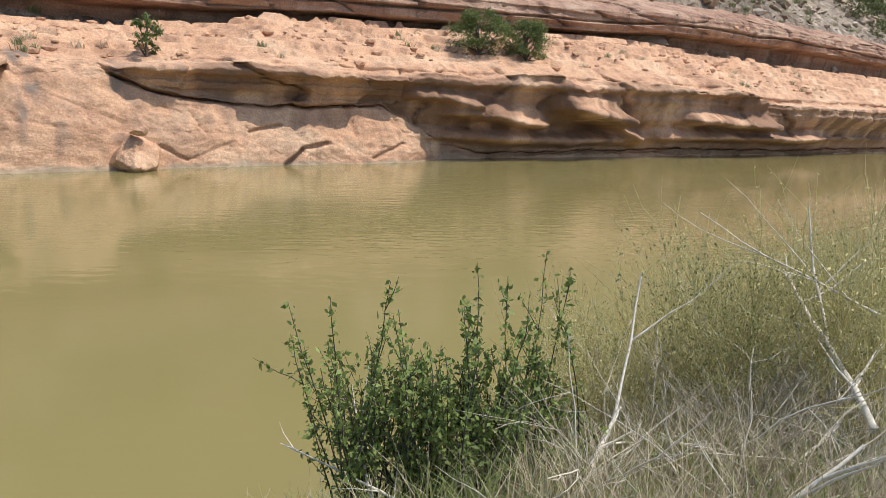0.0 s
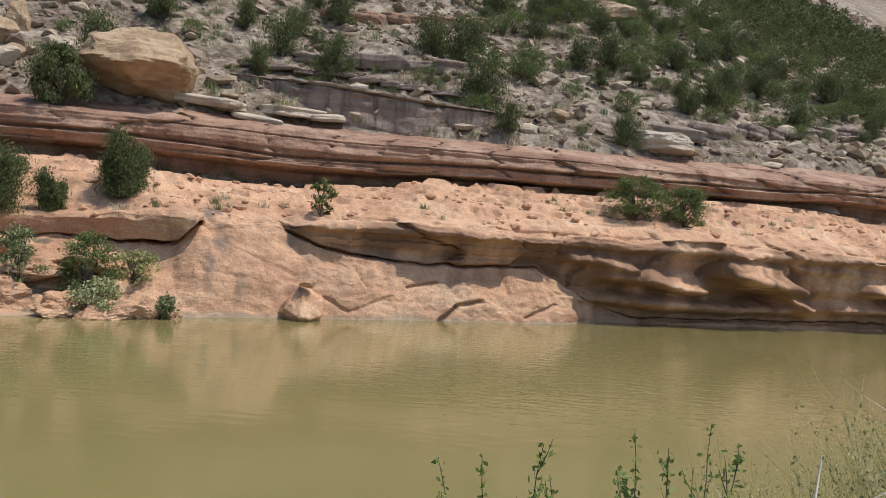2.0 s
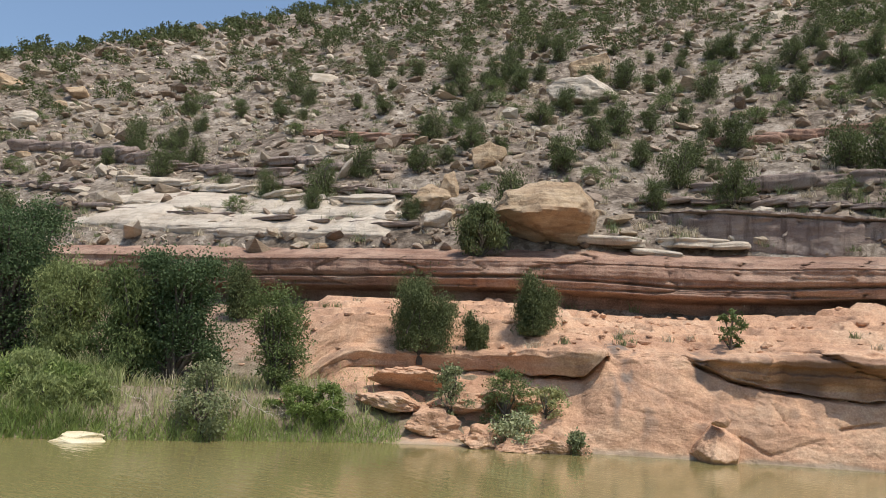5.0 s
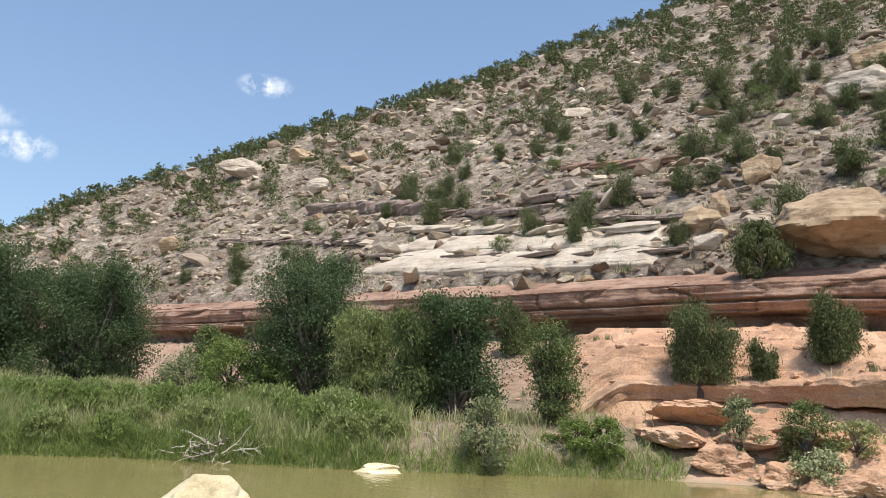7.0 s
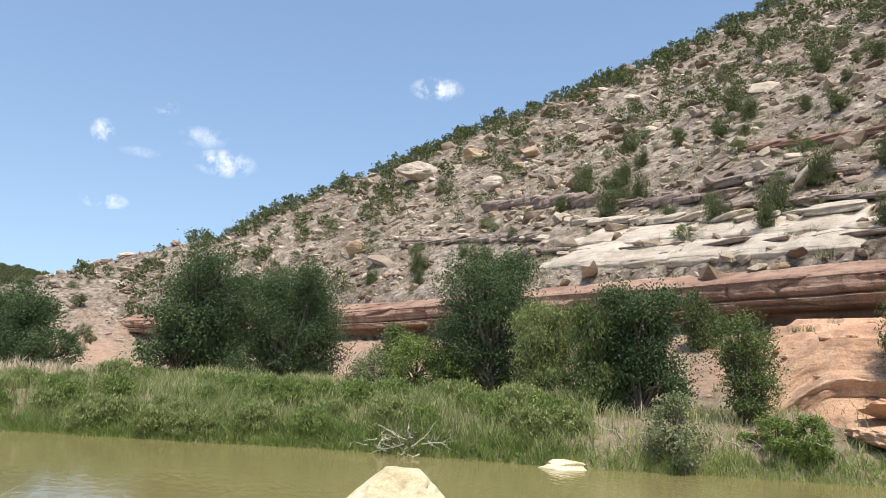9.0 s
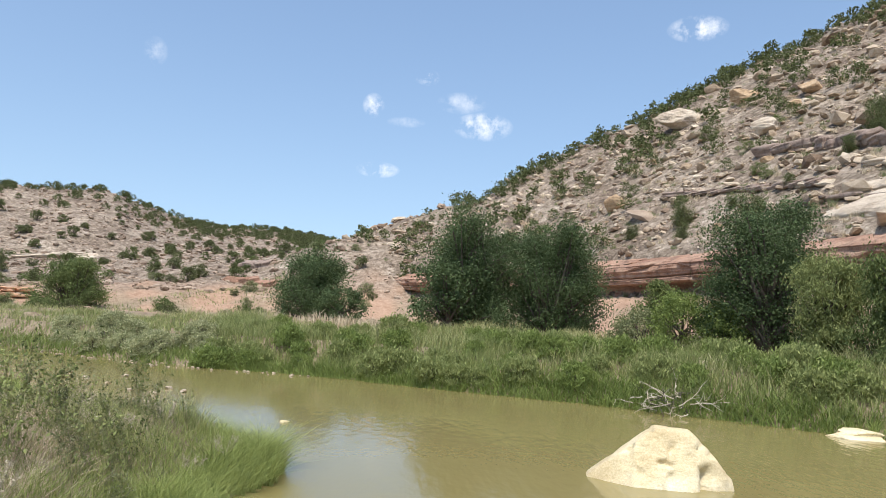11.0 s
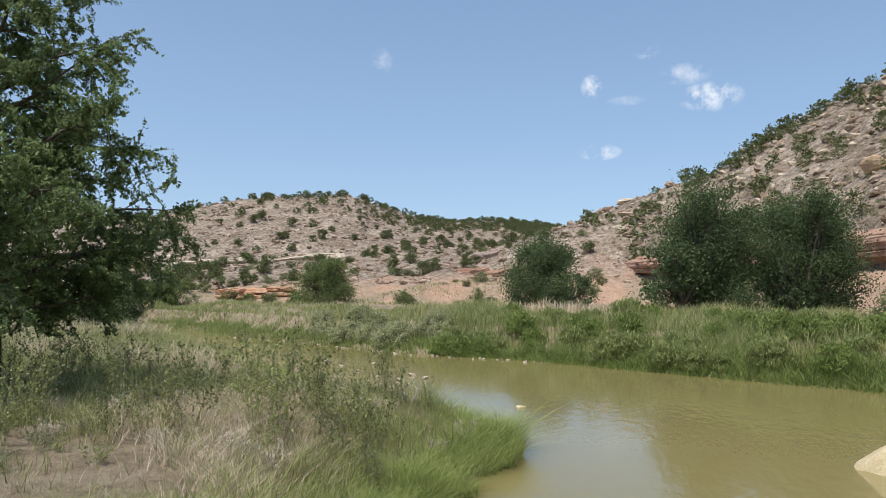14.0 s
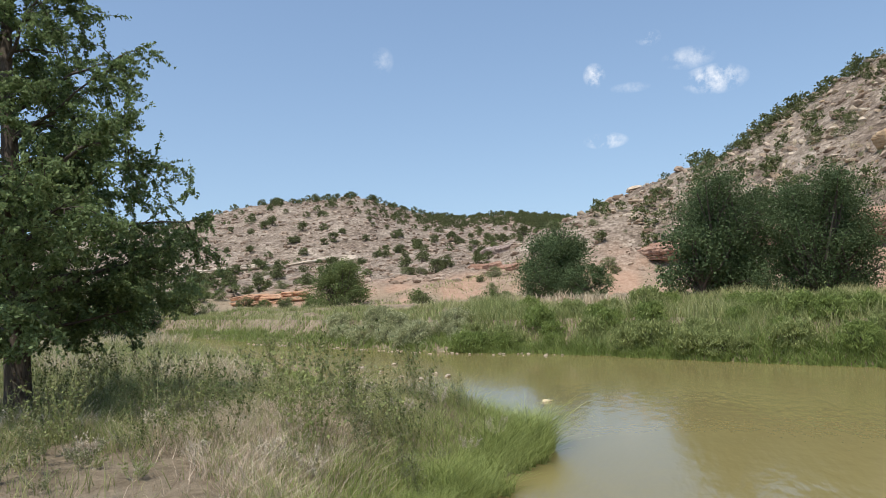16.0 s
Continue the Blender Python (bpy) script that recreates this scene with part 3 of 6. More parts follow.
def build_band():
    p, a = frames_along(BAND[1:16], 0.15)
    n = len(p)
    one = np.ones(n)
    top = band_top(p[:, 0])
    key = lambda u, z: np.stack([u * one, z * one], 1)
    wob = fbm(np.stack([p[:, 0], p[:, 1], 0 * one], 1) * 0.12, 3, 8)
    az = azimuth(p)
    low = np.where(az < 45, shelf_z(az) - 0.2, 5.4) + 0.10 * wob
    roof = np.maximum(np.interp(az, [-40, -27, -15, -10, 0, 5, 15, 28, 45, 60], [7.0, 7.05, 6.5, 6.35, 6.4, 6.3, 6.15, 6.2, 6.1, 6.1]) + 0.12 * wob, low + 0.3)
    keys = [key(1.0, low - 0.8), key(1.45, low + 0.1), key(1.2, roof - 0.2), key(-0.05, roof - 0.05), key(-0.25, roof + 0.30), key(0.15, roof + 0.42),
            key(-0.12, roof + 0.52), key(-0.05, top - 0.25), key(0.35, top), key(1.6, top + 0.5), key(3.0, top + 1.0)]
    rows = profile_rows(keys, [4, 10, 9, 10, 9, 8, 12, 9, 8, 5])
    u, z = rows[..., 0], rows[..., 1]
    x = p[:, None, 0] + a[:, None, 0] * u
    y = p[:, None, 1] + a[:, None, 1] * u
    q = np.stack([x.ravel(), y.ravel(), z.ravel()], 1)
    m = u.shape
    over = smooth01(z, roof[:, None] - 0.1, roof[:, None] + 0.1)
    push = 0.34 * bed_steps(z, q, m, 3, 0.31) * over + 0.20 * fbm(q * (0.25, 0.25, 0.5), 3, 12).reshape(m) + 0.08 * fbm(q * (0.15, 0.15, 3.5), 3, 32).reshape(m) + 0.07 * fbm(q * 1.8, 4, 42).reshape(m) + 0.03 * fbm(q * (4, 4, 8), 3, 44).reshape(m)
    joint = np.cumsum(np.full(n, 0.15))[:, None] * 0.30 + 0.9 * fbm(q * (0.12, 0.12, 0.9), 2, 94).reshape(m)
    block = np.floor(joint).astype(np.int64)
    bed = np.floor(z / 0.7).astype(np.int64)
    gap = np.minimum(joint - block, 1 - (joint - block))
    push = push + over * (0.40 * (hash01(block, bed, 5 + 0 * block, 9) - 0.5) - 0.22 * (1 - smooth01(gap, 0.0, 0.03)))
    x -= a[:, None, 0] * push
    y -= a[:, None, 1] * push
    ob = mesh_object("cliff_band", np.stack([x.ravel(), y.ravel(), z.ravel()], 1), grid_faces(*m), M_RED)
    return tagged(ob, "banded dark red sandstone ledge running along the hill foot", "rock ledge", kind="structure")


cliff = build_lower_cliff()
band = build_band()
ROCK_TREES = [BVHTree.FromPolygons([v.co[:] for v in o.data.vertices], [f.vertices[:] for f in o.data.polygons]) for o in (cliff, band)]


def top_z(x, y):
    """The top of rock or soil at a place in plan."""
    z = float(height(np.array([x], float), np.array([y], float))[0])
    for t in ROCK_TREES:
        hit = t.ray_cast(Vector((x, y, 60)), Vector((0, 0, -1)))[0]
        if hit:
            z = max(z, hit.z)
    return z


# ---- foliage and rock builders ----
rng = np.random.default_rng(7)
M_BARK = wood_material("grey_bark", (0.055, 0.043, 0.034), (0.14, 0.115, 0.09))
M_DEAD = wood_material("bleached_wood", (0.50, 0.44, 0.35), (0.74, 0.69, 0.59))
M_JUNIPER = leaf_material("juniper_green", (0.062, 0.078, 0.030), (0.155, 0.175, 0.070), 0.9, 0.25)
M_OAK = leaf_material("scrub_green", (0.085, 0.115, 0.038), (0.19, 0.23, 0.082), 0.85, 0.3)
M_COTTON = leaf_material("poplar_green", (0.066, 0.10, 0.041), (0.112, 0.155, 0.066), 0.85, 0.3)
M_ELM = leaf_material("elm_green", (0.10, 0.152, 0.055), (0.25, 0.325, 0.135), 0.65, 0.42)
M_BANK = leaf_material("bank_grass_green", (0.18, 0.225, 0.06), (0.42, 0.48, 0.17), 0.8, 0.4)
M_OLIVE = leaf_material("tamarisk_olive", (0.15, 0.17, 0.075), (0.25, 0.27, 0.13))
M_TAMARISK = leaf_material("tamarisk_yellow_green", (0.15, 0.18, 0.06), (0.30, 0.33, 0.13), 0.85, 0.35)
M_SILVER = leaf_material("silver_leaf", (0.20, 0.225, 0.095), (0.50, 0.50, 0.29), 0.85)
M_GRASS = leaf_material("fresh_grass", (0.165, 0.20, 0.065), (0.37, 0.405, 0.16), 0.8, 0.4)
M_SEDGE = leaf_material("sedge_green", (0.125, 0.17, 0.045), (0.27, 0.335, 0.095), 0.7, 0.35)
M_MEADOW = leaf_material("meadow_grass", (0.24, 0.25, 0.10), (0.51, 0.505, 0.245), 0.8, 0.4)
M_DRY = leaf_material("dry_grass", (0.38, 0.31, 0.20), (0.70, 0.60, 0.43), 0.8, 0.3)
M_TWIG = leaf_material("grey_twig", (0.37, 0.315, 0.23), (0.63, 0.56, 0.44), 0.9, 0.0)
M_PINK = leaf_material("faded_grass", (0.40, 0.31, 0.22), (0.72, 0.60, 0.46), 0.85, 0.3)
M_STEM = leaf_material("weed_stem", (0.20, 0.19, 0.09), (0.36, 0.33, 0.18), 0.85, 0.1)
M_LEAF = leaf_material("fresh_leaf", (0.11, 0.15, 0.04), (0.27, 0.34, 0.10), 0.55, 0.35)
M_WEED = leaf_material("weed_straw_green", (0.40, 0.375, 0.15), (0.74, 0.66, 0.35), 0.8, 0.35)


def unit(v):
    return v / (np.linalg.norm(v, axis=-1, keepdims=True) + 1e-9)


def leaves(points, size, rng, up=0.3, long=1.6):
    """One pointed leaf (a kite of four corners) at each point."""
    n = len(points)
    a = unit(rng.normal(size=(n, 3)) + (0, 0, up))
    b = unit(np.cross(a, rng.normal(size=(n, 3))))
    s = (size * rng.uniform(0.6, 1.35, (n, 1)))
    v = np.stack([points - a * s * long * 0.5, points + b * s * 0.5, points + a * s * long * 0.5, points - b * s * 0.5], 1)
    return v.reshape(-1, 3), np.arange(4 * n).reshape(-1, 4)


def blades(roots, tall, wide, lean, rng, joints=2):
    """A curved, tapering blade from each root."""
    n = len(roots)
    ang = rng.uniform(0, 2 * np.pi, n)
    side_way = np.stack([np.cos(ang), np.sin(ang), 0 * ang], 1)
    bend_ang = rng.uniform(0, 2 * np.pi, n)
    bend = np.stack([np.cos(bend_ang), np.sin(bend_ang), 0 * ang], 1) * (lean * rng.uniform(0.2, 1.4, n))[:, None]
    h = np.broadcast_to(tall, (n,)) * rng.uniform(0.65, 1.25, n)
    rows = []
    for j in range(joints + 1):
        t = j / joints
        c = roots + bend * (h * t ** 2)[:, None] + np.stack([0 * h, 0 * h, h * t * (1 - 0.25 * t * np.minimum(lean, 1))], 1)
        w = (np.broadcast_to(wide, (n,)) * (1 - t) * 0.5 + 0.0006)[:, None]
        rows += [c - side_way * w, c + side_way * w]
    v = np.stack(rows, 1)
    k = 2 * (joints + 1)
    f = np.concatenate([np.stack([np.arange(n) * k + 2 * j, np.arange(n) * k + 2 * j + 1, np.arange(n) * k + 2 * j + 3, np.arange(n) * k + 2 * j + 2], 1) for j in range(joints)])
    return v.reshape(-1, 3), f


def tube(path, radii, sides=6):
    """A tapering limb along a path."""
    path, radii = np.asarray(path, float), np.asarray(radii, float)
    t = unit(np.gradient(path, axis=0))
    ref = np.where(np.abs(t[:, 2:3]) > 0.9, np.array([[1.0, 0, 0]]), np.array([[0, 0, 1.0]]))
    a = unit(np.cross(t, ref))
    b = np.cross(t, a)
    ang = np.linspace(0, 2 * np.pi, sides, endpoint=False)
    v = path[:, None] + radii[:, None, None] * (a[:, None] * np.cos(ang)[:, None] + b[:, None] * np.sin(ang)[:, None])
    return v.reshape(-1, 3), grid_faces(len(path), sides, True)


def joined(pieces):
    vs, fs, k = [], [], 0
    for v, f in pieces:
        vs.append(v)
        fs.append(f + k)
        k += len(v)
    return np.concatenate(vs), np.concatenate(fs)


def wander(start, way, length, joints, rng, droop=0.0, wild=0.25):
    p, d = [np.array(start, float)], unit(np.array(way, float))
    for _ in range(joints):
        d = unit(d + rng.normal(size=3) * wild + (0, 0, -droop))
        p.append(p[-1] + d * length / joints)
    return np.array(p)


def thing(name, label, category, group=""):
    return tagged(new(name), label, category, group)


def part(name, geo, mat, parent, label="", smooth=True):
    ob = mesh_object(name, geo[0], geo[1], mat, parent, smooth)
    return tagged(ob, label) if label else ob


def place(ob, x, y, z, turn=0.0, scale=1.0):
    ob.location, ob.rotation_euler = (x, y, z), (0, 0, turn)
    ob.scale = (scale, scale, scale) if isinstance(scale, (int, float)) else scale
    return ob


def put_copy(ob, x, y, z, turn, scale):
    c = copy_thing(ob, Matrix.Identity(4))
    return place(c, x, y, z, turn, scale)


def bush_geo(rng, tall, wide, clumps, per, leaf, shape="round", spread=0.16, bare=0.12, spray=False):
    """Limbs and a crown of leaf clumps of uneven outline, one unit of code for trees and bushes. Returns limbs, crown."""
    limbs, pts = [], []
    lobes = [(np.array([np.cos(a) * q * wide * 0.30, np.sin(a) * q * wide * 0.30, tall * h]), wide * w) for a, q, h, w in
             zip(np.arange(14) * 2.4 + rng.normal(size=14) * 0.4, rng.uniform(0.35, 1.1, 14), np.linspace(0.16, 0.84, 14), rng.uniform(0.17, 0.29, 14) * np.linspace(1.15, 0.75, 14))]
    for c in range(clumps):
        a, h = rng.uniform(0, 2 * np.pi), rng.uniform(0, 1) ** 0.8
        if shape == "cone":
            r = (1 - h) ** 0.75 * 0.5 + 0.06
        elif shape == "tall":
            r = 0.5 * np.sin(np.pi * np.clip(0.12 + 0.86 * h, 0, 1)) ** 0.7
        else:
            r = 0.5 * np.sqrt(max(0.02, 1 - (1.75 * h - 0.8) ** 2))
        r *= wide * rng.uniform(0.45, 1.12)
        z = tall * (bare + (0.97 - bare) * h)
        c0 = np.array([r * np.cos(a), r * np.sin(a), z])
        if shape == "flame":
            j = c % 9
            lean_out, spire = (0.04 + 0.38 * ((j * 0.37) % 1.0)) * wide, 0.50 + 0.50 * ((j * 0.61 + 0.3) % 1.0)
            h2 = h * spire
            fan = j * 2.4 + 0.3
            off = lean_out * (0.55 + 0.6 * h2)
            c0 = np.array([off * np.cos(fan), off * np.sin(fan), tall * (0.05 + 0.92 * h2)]) + rng.normal(size=3) * wide * 0.11 * (1 - h) * (1, 1, 0.3)
            z = c0[2]
        if shape == "lobed" or (shape == "round" and tall > 2.9):
            o, w = lobes[c % 14]
            c0 = o + unit(rng.normal(size=3)) * w * rng.uniform(0.35, 1.0) * (1, 1, 0.8)
            c0[2] = max(c0[2], 0.05 * tall)
            z = c0[2]
        if c < clumps * 0.45:
            base = np.array([0, 0, tall * rng.uniform(0.0, 0.5) * (z / tall)])
            mid = (base + c0) / 2 + rng.normal(size=3) * 0.05 * wide
            limbs.append(tube(np.array([base, mid, c0]), np.array([0.022, 0.012, 0.004]) * tall, 5))
        s = spread * min(wide, tall) * rng.uniform(0.6, 1.3)
        q = rng.normal(size=(per, 3)) * s * (1, 1, 0.8)
        if shape in ("cone", "flame"):
            q[:, 2] *= 1.6
        pts.append(c0 + q)
    p = np.concatenate(pts)
    p = p[p[:, 2] > 0.02 * tall]
    trunk = tube(wander((0, 0, -0.15 * tall), (0, 0, 1), tall * 0.85, 5, rng, 0, 0.03), np.linspace(0.045, 0.008, 6) * tall, 7)
    return joined([trunk] + limbs), leaves(p, leaf, rng, 1.5, 3.4) if spray else leaves(p, leaf, rng)


def make_bush(name, label, category, group, mat, seed, bark=M_BARK, **kw):
    r = np.random.default_rng(seed)
    limbs, crown = bush_geo(r, **kw)
    t = thing(name, label, category, group)
    part("trunk", limbs, bark, t)
    part("crown", crown, mat, t)
    return t


def rock_radius(dirs, rng, planes=11, rough=0.05, freq=2.5, seed=0):
    """A broken, flat-faced stone as a radius in each direction."""
    n = unit(rng.normal(size=(planes, 3)))
    h = rng.uniform(0.62, 1.0, planes)
    dot = dirs @ n.T
    r = np.where(dot > 0.15, h / np.maximum(dot, 0.15), 9).min(1)
    return np.minimum(r, 1.35) * (1 + rough * fbm(dirs * freq + seed, 4, seed))


def ico(sub):
    bm = bmesh.new()
    bmesh.ops.create_icosphere(bm, subdivisions=sub, radius=1.0)
    v = np.array([u.co[:] for u in bm.verts])
    f = np.array([[w.index for w in u.verts] for u in bm.faces])
    bm.free()
    return unit(v), f


ICO = {k: ico(k) for k in (1, 2, 3, 4, 5)}


def rock_geo(rng, size, sub=3, planes=11, rough=0.05, freq=2.5, beds=0.0):
    v, f = ICO[sub]
    s = int(rng.integers(1000))
    p = v * rock_radius(v, rng, planes, rough, freq, s)[:, None] * np.array(size) * 0.5
    if beds:
        g = 1 + beds * fbm(np.stack([p[:, 0] * 0.2, p[:, 1] * 0.2, p[:, 2] * 5 + s], 1), 2, s)
        p[:, :2] *= g[:, None]
    return p, f


def turned(geo, turn=0.0, tilt=0.0, at=(0, 0, 0)):
    m = np.array(Euler((tilt, 0, turn)).to_matrix())
    return geo[0] @ m.T + np.array(at), geo[1]


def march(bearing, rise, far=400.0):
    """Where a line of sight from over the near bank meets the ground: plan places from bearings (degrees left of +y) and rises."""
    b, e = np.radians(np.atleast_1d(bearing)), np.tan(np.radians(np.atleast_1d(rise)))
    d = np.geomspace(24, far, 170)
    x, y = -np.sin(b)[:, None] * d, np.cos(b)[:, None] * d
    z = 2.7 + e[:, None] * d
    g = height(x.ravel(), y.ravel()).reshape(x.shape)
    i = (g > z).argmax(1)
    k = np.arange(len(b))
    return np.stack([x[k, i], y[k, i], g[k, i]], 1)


def block_geo(rng, size, sub=4, power=6.0, rough=0.07):
    """A squared slab of rock with worn edges."""
    v, f = ICO[sub]
    s = int(rng.integers(1000))
    r = (np.abs(v) ** power).sum(1) ** (-1 / power)
    p = v * r[:, None]
    p[:, :2] *= (1 + 0.30 * fbm(np.stack([p[:, 0], p[:, 1], 0 * p[:, 0] + s], 1) * 1.1, 2, s))[:, None]
    p = p * (1 + rough * fbm(p * 2.2 + s, 3, s))[:, None] * np.array(size) * 0.5
    p[:, :2] *= (1 + 0.10 * fbm(np.stack([0 * p[:, 0], 0 * p[:, 0] + s, p[:, 2] * 6], 1), 2, s))[:, None]
    return p, f


# ---- the hill: rocks ----
def single(name, geo, mat, label, category, group="", smooth=False):
    ob = mesh_object(name, geo[0], geo[1], mat, None, smooth)
    return tagged(ob, label, category, group)


def hill_rocks():
    r = np.random.default_rng(11)
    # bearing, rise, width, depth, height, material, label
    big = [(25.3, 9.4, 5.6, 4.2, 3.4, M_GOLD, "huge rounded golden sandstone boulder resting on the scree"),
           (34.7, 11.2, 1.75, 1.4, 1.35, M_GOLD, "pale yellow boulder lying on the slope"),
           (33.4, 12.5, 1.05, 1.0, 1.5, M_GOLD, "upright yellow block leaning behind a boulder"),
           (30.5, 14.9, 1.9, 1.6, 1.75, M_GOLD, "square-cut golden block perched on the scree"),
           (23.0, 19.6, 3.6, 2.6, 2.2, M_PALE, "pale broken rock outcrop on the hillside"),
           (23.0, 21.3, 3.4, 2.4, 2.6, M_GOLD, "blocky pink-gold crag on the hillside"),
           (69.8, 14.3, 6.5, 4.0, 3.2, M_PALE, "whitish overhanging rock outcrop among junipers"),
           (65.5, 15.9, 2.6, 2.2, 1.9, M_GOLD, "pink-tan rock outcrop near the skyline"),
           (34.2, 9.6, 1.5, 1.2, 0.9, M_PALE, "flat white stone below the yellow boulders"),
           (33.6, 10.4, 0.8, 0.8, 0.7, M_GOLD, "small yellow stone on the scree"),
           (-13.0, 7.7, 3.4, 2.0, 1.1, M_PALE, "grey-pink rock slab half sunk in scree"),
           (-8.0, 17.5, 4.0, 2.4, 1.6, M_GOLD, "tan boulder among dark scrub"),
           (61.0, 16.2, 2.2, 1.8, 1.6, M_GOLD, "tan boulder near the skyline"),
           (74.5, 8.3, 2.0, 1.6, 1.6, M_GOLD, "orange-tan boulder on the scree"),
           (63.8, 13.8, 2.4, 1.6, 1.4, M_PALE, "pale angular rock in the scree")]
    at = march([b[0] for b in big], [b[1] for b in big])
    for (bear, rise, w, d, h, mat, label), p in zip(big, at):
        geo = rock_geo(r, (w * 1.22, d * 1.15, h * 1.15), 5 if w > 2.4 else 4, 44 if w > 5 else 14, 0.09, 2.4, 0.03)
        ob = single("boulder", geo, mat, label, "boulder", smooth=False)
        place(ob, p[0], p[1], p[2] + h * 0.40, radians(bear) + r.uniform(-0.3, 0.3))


def ledge(name, bear0, bear1, rise0, rise1, thick, deep, mat, label, seed, bite=0.25, out=0.6, dip=0.0):
    """A bed of rock that crops out of the slope between two bearings."""
    n = 200
    t = np.linspace(0, 1, n)
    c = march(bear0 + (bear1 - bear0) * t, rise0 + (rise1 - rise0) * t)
    for _ in range(40):
        c[1:-1] = (c[:-2] + c[1:-1] * 2 + c[2:]) / 4
    d = unit(np.gradient(c[:, :2], axis=0))
    a = np.stack([d[:, 1], -d[:, 0]], 1)
    a *= np.sign((a * c[:, :2]).sum(1))[:, None]
    fade = smooth01(t + 0.05 * fbm(np.stack([t * 30, 0 * t, 0 * t + seed], 1), 2, seed), 0, 0.16) * smooth01(1 - t, 0, 0.16)
    wob = fbm(np.stack([c[:, 0], c[:, 1], 0 * t + seed], 1) * 0.8, 3, seed)
    key = [(0.3, -0.5), (0.25, 0.0), (0.0, 0.12), (-out * 0.5, 0.3), (-out * 0.6, 0.6), (-out * 0.2, 0.64), (-out, 0.72), (-out * 0.9, 0.95), (-out * 0.3, 1.02), (deep * 0.5, 1.06), (deep, 1.05)]
    if dip:
        key = [(0.3, -0.6), (0.05, -0.1), (-0.08, 0.45), (0.0, 0.88), (0.2, 0.96), (deep * 0.5, 1.05), (deep * 0.8, 1.02), (deep, 0.95)]
    rows = []
    for i in range(len(key) - 1):
        for s in np.linspace(0, 1, 7, endpoint=False):
            rows.append((key[i][0] * (1 - s) + key[i + 1][0] * s, key[i][1] * (1 - s) + key[i + 1][1] * s))
    rows = np.array(rows + [key[-1]])
    u = rows[None, :, 0] + bite * wob[:, None] + (1 - fade[:, None]) * out
    z = c[:, 2:3] + rows[None, :, 1] * thick * (0.25 + 0.75 * fade[:, None]) + dip * np.clip(rows[None, :, 0], 0, None) * (rows[None, :, 1] > 0.9)
    x = c[:, 0:1] + a[:, 0:1] * u
    y = c[:, 1:2] + a[:, 1:2] * u
    q = np.stack([x.ravel(), y.ravel(), z.ravel()], 1)
    push = (0.20 * bed_steps(z, q, x.shape, seed, 0.30) + 0.18 * fbm(q * (0.5, 0.5, 1.2), 3, seed).reshape(x.shape) + 0.07 * fbm(q * (0.5, 0.5, 6), 3, seed + 5).reshape(x.shape)) * min(1, thick)
    x, y = x - a[:, 0:1] * push, y - a[:, 1:2] * push
    ob = mesh_object(name, np.stack([x.ravel(), y.ravel(), z.ravel()], 1), grid_faces(n, len(rows)), mat)
    return tagged(ob, label, "rock ledge")


def streaked_wall():
    """A smooth grey wall with an overhanging, pitted rim, low at both ends, let into the slope."""
    bear = np.linspace(-2.0, 19.5, 260)
    low = np.interp(bear, [-2, 0, 2, 4.4, 8.6, 13, 16, 19.5], [10.2, 9.3, 8.6, 8.3, 8.5, 9.5, 10.6, 11.5])
    rim = np.interp(bear, [-2, 0, 4.4, 8, 13, 19.5], [10.45, 10.75, 11.2, 11.6, 11.95, 11.75])
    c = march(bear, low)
    for _ in range(260):
        c[1:-1] = (c[:-2] + c[1:-1] * 2 + c[2:]) / 4
    d = np.hypot(c[:, 0], c[:, 1])
    high = 2.7 + d * np.tan(np.radians(rim)) - c[:, 2]
    a = c[:, :2] / d[:, None]
    key = [(0.25, -0.4), (0.0, -0.08), (-0.03, 0.4), (-0.10, 0.84), (0.08, 0.88), (-0.22, 0.93), (-0.20, 1.0), (0.5, 1.03), (1.6, 1.04)]
    rows = np.array([(1 - t) * np.array(key[i]) + t * np.array(key[i + 1]) for i in range(len(key) - 1) for t in np.linspace(0, 1, (6, 10, 12, 7, 6, 6, 6, 8)[i], endpoint=False)] + [key[-1]])
    u, z = rows[None, :, 0] + 0 * d[:, None], c[:, 2:3] + rows[None, :, 1] * high[:, None]
    q = np.stack([(c[:, 0:1] + a[:, 0:1] * u).ravel(), (c[:, 1:2] + a[:, 1:2] * u).ravel(), z.ravel()], 1)
    pits = np.clip(fbm(q * (1.6, 1.6, 2.2), 2, 141).reshape(u.shape) - 0.25, 0, 1) * smooth01(rows[None, :, 1], 0.55, 0.85)
    u = u - 0.10 * fbm(q * (0.5, 0.5, 0.6), 3, 142).reshape(u.shape) - 0.05 * fbm(q * (2.0, 2.0, 3.0), 3, 143).reshape(u.shape) + 0.5 * pits
    verts = np.stack([(c[:, 0:1] + a[:, 0:1] * u).ravel(), (c[:, 1:2] + a[:, 1:2] * u).ravel(), z.ravel()], 1)
    tagged(mesh_object("rock_ledge", verts, grid_faces(*u.shape), M_WALL), "streaked grey sandstone wall curving into the slope", "rock ledge")


